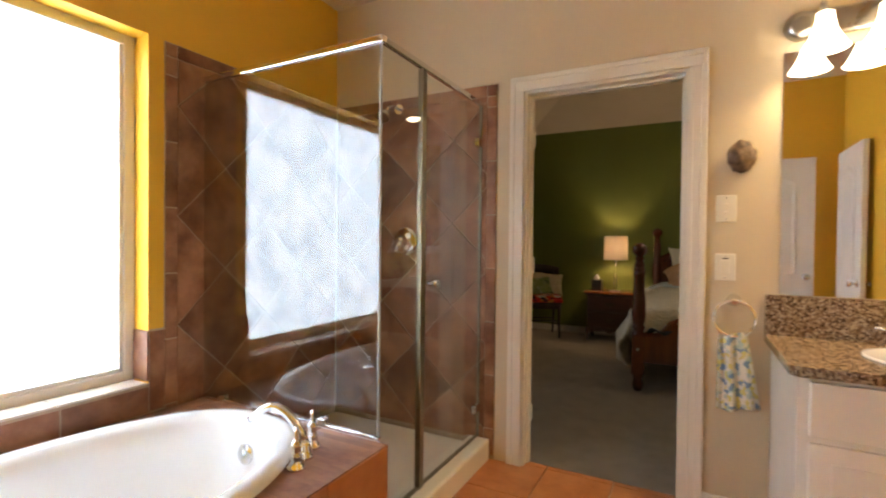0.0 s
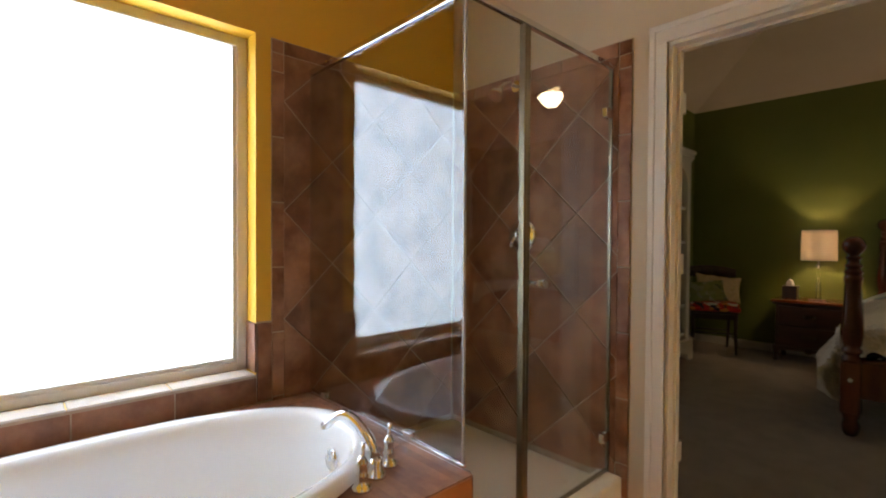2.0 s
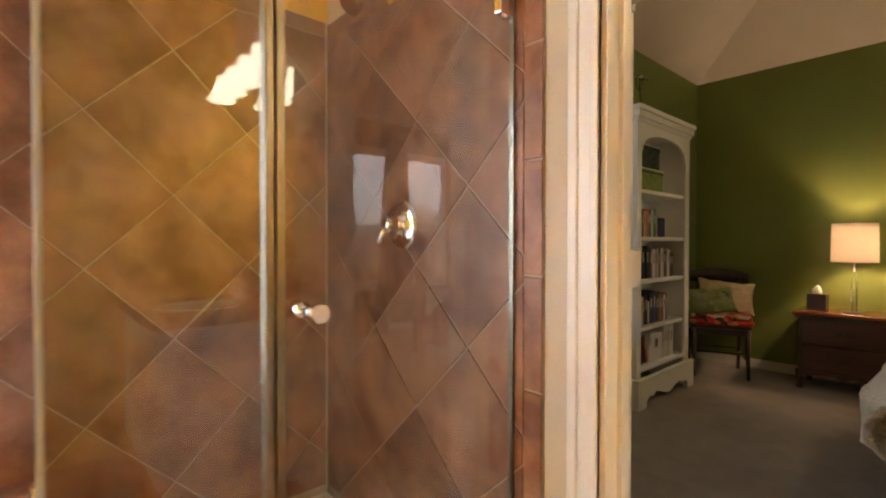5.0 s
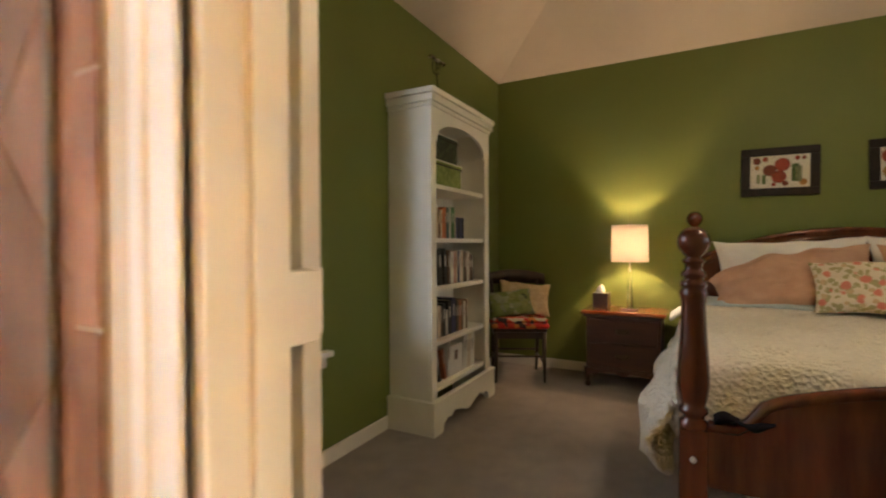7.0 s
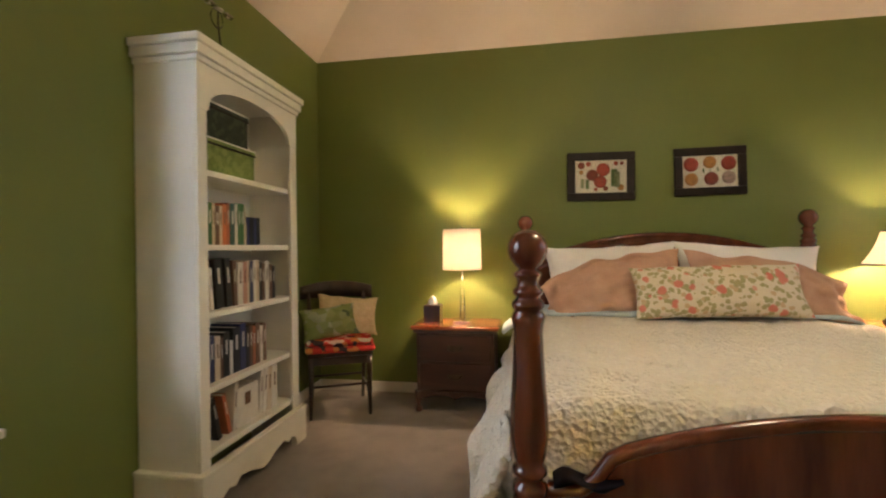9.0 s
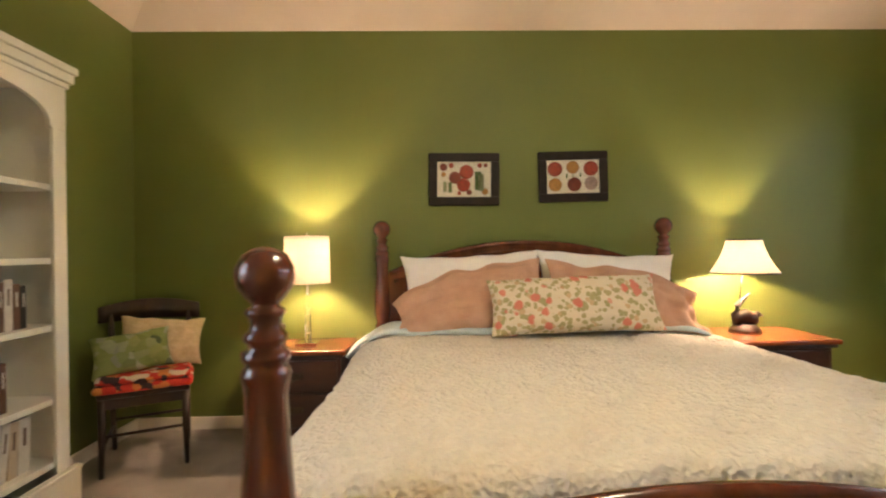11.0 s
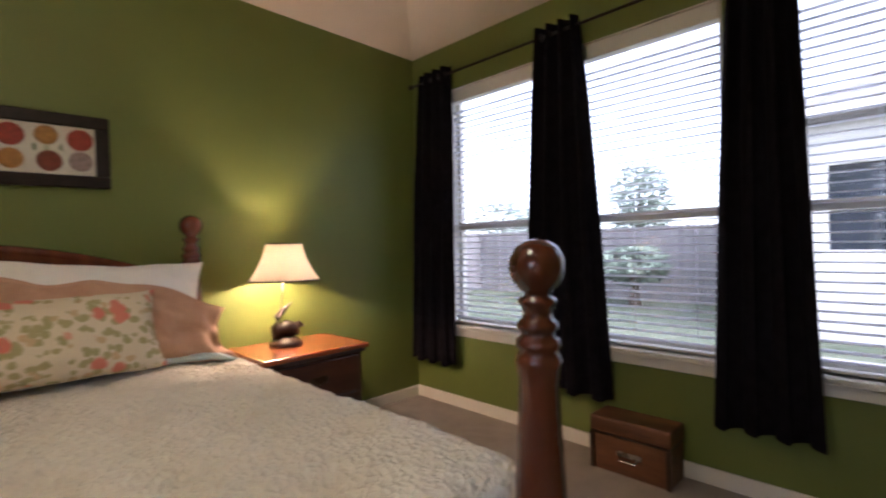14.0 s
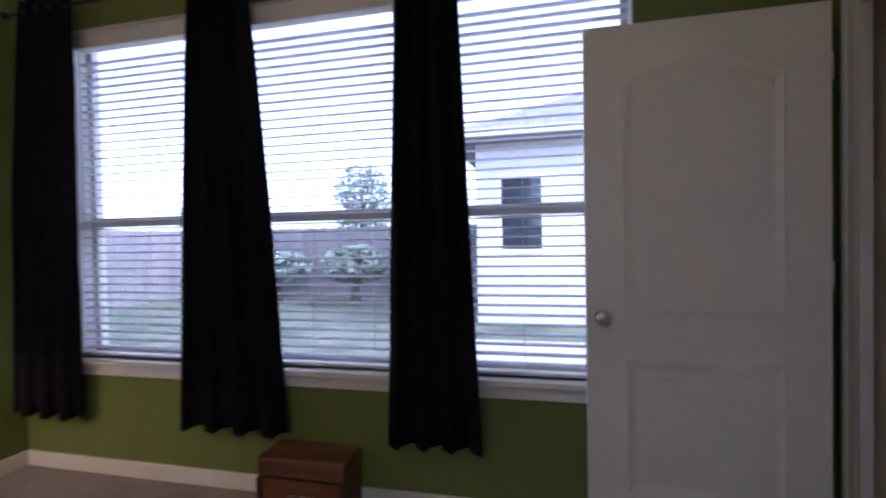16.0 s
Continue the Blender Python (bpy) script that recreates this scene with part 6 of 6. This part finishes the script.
def towel_ring():
    t = thing("towel_ring", "chrome towel ring mounted on the wall", "towel ring", pose(0.525, BY1, 0.895))
    part("mount", tube([(0, -0.0005, 0.075), (0, -0.012, 0.075), (0, -0.03, 0.075), (0, -0.045, 0.073)], [0.028, 0.024, 0.011, 0.013], 18), CHROME, t)
    pts = [(0.078 * math.sin(a), -0.047, 0.078 * math.cos(a)) for a in [2 * math.pi * k / 40 for k in range(41)]]
    part("ring", tube(pts, 0.006, 8), CHROME, t)
    cloth = speckle("printed_towel", ((0.72, 0.7, 0.6), (0.2, 0.3, 0.42), (0.7, 0.68, 0.56), (0.62, 0.56, 0.2), (0.45, 0.55, 0.5), (0.74, 0.72, 0.62)), 55, 0.95, 0.3)
    bm = bmesh.new()
    g = []
    for j in range(26):
        v = j / 25
        row = []
        for i in range(19):
            u = i / 18 - 0.5
            w = 0.10 + 0.06 * v
            y = -0.05 + 0.016 * math.sin(u * 14 + 1) * (0.5 + 0.5 * v)
            row.append(bm.verts.new((u * w + 0.025 * v, y, -0.068 - 0.33 * v + 0.01 * math.sin(u * 5))))
        g.append(row)
    for a, b in zip(g, g[1:]):
        for i in range(18):
            bm.faces.new((a[i], a[i + 1], b[i + 1], b[i])).smooth = True
    ob = solid("hand_towel", bm, cloth, "pale hand towel with a blue and yellow print", "towel")
    ob.location = (0.525, BY1, 0.895)
    md = ob.modifiers.new("thick", "SOLIDIFY")
    md.thickness = 0.012


towel_ring()


def wall_ornament():
    bm = bmesh.new()
    bmesh.ops.create_icosphere(bm, subdivisions=4, radius=1.0)
    for v in bm.verts:
        n = noise.noise(v.co * 2.2) * 0.12 + noise.noise(v.co * 7) * 0.05
        c = v.co * (1 + n)
        v.co = Vector((c.x * 0.055, min(0.0, c.y) * 0.045 - 0.001, c.z * 0.072))
    stone = surface("carved_brown_stone", (0.05, 0.03, 0.018), (0.24, 0.15, 0.085), 26, 0.7, 0.8, 120)
    ob = solid("wall_ornament", bm, stone, "small rough brown carved ornament on the wall", "ornament")
    ob.location = (0.545, BY1, 1.605)
    smooth(ob)


wall_ornament()


def wire_ornament():
    t = thing("wire_ornament", "small dark wire and metal ornament on the bookcase", "ornament", pose(-1.62, 5.34, 2.112))
    part("foot", lathe([(0.045, 0), (0.045, 0.008), (0.01, 0.014)], 16), NICKEL, t)
    part("stem", tube([(0, 0, 0.012), (0.005, 0.01, 0.12), (-0.005, 0.0, 0.25), (0.0, -0.01, 0.34)], 0.004, 6), BLACKFRAME, t)
    pts = [(0.0, -0.02 + 0.05 * math.cos(a), 0.29 + 0.05 * math.sin(a)) for a in [k * 0.5 for k in range(13)]]
    part("wire_loop", tube(pts, 0.003, 6), BLACKFRAME, t)
    for y, r in ((-0.10, 0.014), (-0.03, 0.012), (0.05, 0.015)):
        part("disc", tube([(0, y, 0.345), (0.0, y + 0.05, 0.352)], r, 10), NICKEL, t)


wire_ornament()


# ---- outdoors ----
LAWN = surface("lawn", (0.06, 0.075, 0.04), (0.13, 0.135, 0.085), 1.2, 0.95, 0.6, 60)
CEDAR = surface("fence_wood", (0.14, 0.125, 0.125), (0.21, 0.19, 0.185), 3, 0.85, 0.3, 60, stretch=(1, 1, 0.1), jitter=0.12)
SIDING = surface("house_siding", (0.60, 0.58, 0.55), (0.66, 0.64, 0.60), 2, 0.7, 0.1, 60)
SHINGLE = surface("roof_shingle", (0.16, 0.15, 0.15), (0.25, 0.23, 0.22), 6, 0.9, 0.6, 30)
LEAF = surface("tree_leaves", (0.12, 0.15, 0.11), (0.20, 0.23, 0.17), 3, 0.7, 0.0)
BARK = surface("bark", (0.08, 0.055, 0.04), (0.16, 0.12, 0.09), 12, 0.9, 0.6, 30)
PATIO = surface("patio_concrete", (0.34, 0.32, 0.30), (0.42, 0.40, 0.37), 3, 0.85, 0.3, 60)
bm = bmesh.new()
bmesh.ops.create_circle(bm, cap_ends=True, segments=48, radius=1500)
bmesh.ops.translate(bm, verts=bm.verts, vec=(0, 0, -0.25))
structure("ground", bm, LAWN, "grass lawn outside the house")
structure("pavement", boxes((RX1 + 0.3, -2, -0.25, 8.2, 5.6, -0.2)), PATIO, "pale concrete patio outside the windows")


def fence(x0, y0, x1, y1):
    L = math.hypot(x1 - x0, y1 - y0)
    f = thing("fence", "weathered grey wooden board fence along the yard", "fence", pose(x0, y0, -0.25, 0, 0, math.degrees(math.atan2(y1 - y0, x1 - x0))))
    n = int(L / 0.145)
    me = mesh_of("board", prism([(0, 0), (0.138, 0), (0.138, 1.83), (0.11, 1.86), (0.03, 1.86), (0, 1.83)], "y", 0, 0.018), CEDAR)
    for i in range(n):
        o = new("board", me)
        o.parent = f
        o.location = (i * 0.145, random.uniform(-0.004, 0.004), random.uniform(-0.012, 0.012))
    for z in (0.35, 1.45):
        part("fence_rail", boxes((0, 0.02, z, L, 0.06, z + 0.09)), CEDAR, f)
    for k in range(int(L / 2.4) + 1):
        part("post", boxes((k * 2.4, 0.06, 0, k * 2.4 + 0.09, 0.15, 1.8)), CEDAR, f)


fence(13.0, 19.0, 13.0, 5.2)
fence(4.4, 14.0, 13.0, 14.0)


def tree(x, y, h, crown, seed, label, name="tree"):
    rnd = random.Random(seed)
    t = thing(name, label, name, pose(x, y, -0.25), "trees behind the fence")
    bm = tube([(0, 0, 0), (0.04, 0.02, h * 0.3), (0.0, 0.05, h * 0.6), (0.02, 0, h * 0.85)], [0.14, 0.10, 0.07, 0.025], 10)
    for k in range(9):
        a, z = rnd.uniform(0, 6.28), h * rnd.uniform(0.4, 0.75)
        r = crown * rnd.uniform(0.5, 0.9)
        tube([(0, 0.03, z), (math.cos(a) * r * 0.5, math.sin(a) * r * 0.5, z + 0.25 * r), (math.cos(a) * r, math.sin(a) * r, z + 0.6 * r)], [0.035, 0.02, 0.006], 6, bm)
    part("trunk", bm, BARK, t)
    verts, faces = [], []
    for k in range(2600):
        while True:
            p = Vector((rnd.uniform(-1, 1), rnd.uniform(-1, 1), rnd.uniform(-1, 1)))
            if p.length < 1 and noise.noise(p * 2.1 + Vector((seed, 0, 0))) > -0.12:
                break
        c = Vector((p.x * crown, p.y * crown, h * 0.72 + p.z * h * 0.36))
        u = Vector((rnd.gauss(0, 1), rnd.gauss(0, 1), rnd.gauss(0, 1))).normalized()
        w = u.orthogonal().normalized()
        s = rnd.uniform(0.05, 0.11)
        i = len(verts)
        verts += [c - u * s, c + w * s * 0.45, c + u * s, c - w * s * 0.45]
        faces.append((i, i + 1, i + 2, i + 3))
    me = bpy.data.meshes.new("crown")
    me.from_pydata([tuple(v) for v in verts], [], faces)
    me.materials.append(LEAF)
    o = new("crown", me)
    o.parent = t


tree(15.2, 9.6, 3.6, 0.95, 3, "green leafy tree standing behind the fence")
tree(15.0, 14.6, 3.0, 1.3, 8, "green leafy tree standing behind the fence")
tree(11.8, 8.4, 1.3, 0.8, 12, "low green shrub beside the fence", "shrub")
tree(12.0, 10.6, 1.2, 0.9, 15, "low green shrub beside the fence", "shrub")


def house():
    t = thing("house", "white-sided neighbouring house with a grey shingle roof", "house", pose(0, 0, 0))
    x, y0, y1 = 9.6, -9.0, 5.15
    part("wall", slab_with_holes("x", x, x + 0.2, y0, y1, -0.25, 2.9, [(4.05, 4.72, 1.05, 2.25)]), SIDING, t)
    part("wall", boxes((x + 0.2, y1 - 0.2, -0.25, x + 8, y1, 2.9)), SIDING, t)
    w = part("window", boxes((x + 0.1, 4.05, 1.05, x + 0.12, 4.72, 2.25)), surface("dark_window_glass", (0.03, 0.035, 0.045), (0.05, 0.055, 0.07), 2, 0.1, 0.0), t, "dark window")
    part("frame", boxes((x - 0.02, 3.98, 0.98, x + 0.03, 4.05, 2.32), (x - 0.02, 4.72, 0.98, x + 0.03, 4.79, 2.32), (x - 0.02, 4.05, 0.98, x + 0.03, 4.72, 1.05), (x - 0.02, 4.05, 2.25, x + 0.03, 4.72, 2.32), (x + 0.05, 4.05, 1.63, x + 0.09, 4.72, 1.67)), TRIM, w)
    bm = bmesh.new()
    pts = [(x - 0.45, y0), (x - 0.45, y1 + 0.45), (x + 8.4, y1 + 0.45), (x + 8.4, y0)]
    lo = [bm.verts.new((*p, 2.85)) for p in pts]
    hi = [bm.verts.new((*p, 2.98)) for p in pts]
    rg = [bm.verts.new((x + 4, y0, 5.2)), bm.verts.new((x + 4, y1 - 4, 5.2))]
    bm.faces.new(lo)
    for i in range(4):
        bm.faces.new((lo[i], lo[(i + 1) % 4], hi[(i + 1) % 4], hi[i]))
    bm.faces.new((hi[0], hi[1], rg[1], rg[0]))
    bm.faces.new((hi[1], hi[2], rg[1]))
    bm.faces.new((hi[2], hi[3], rg[0], rg[1]))
    bm.faces.new((hi[3], hi[0], rg[0]))
    part("roof", bm, SHINGLE, t)
    part("gutter", boxes((x - 0.53, y0, 2.88, x - 0.45, y1 + 0.45, 2.99), bevel=0.01), TRIM, t)


house()

# ---- bathroom floor tiles ----
for i in range(11):
    for j in range(10):
        x0, y0 = BX0 + 0.34 * i + 0.08, BY0 + 0.34 * j - 0.05
        poly = clipped([(x0, y0), (x0 + 0.34, y0), (x0 + 0.34, y0 + 0.34), (x0, y0 + 0.34)], (-0.645, BX1, BY0, 2.798))
        lay_tile(poly, "z", -0.008, 0.0, bath_floor, FLOOR_TILE)
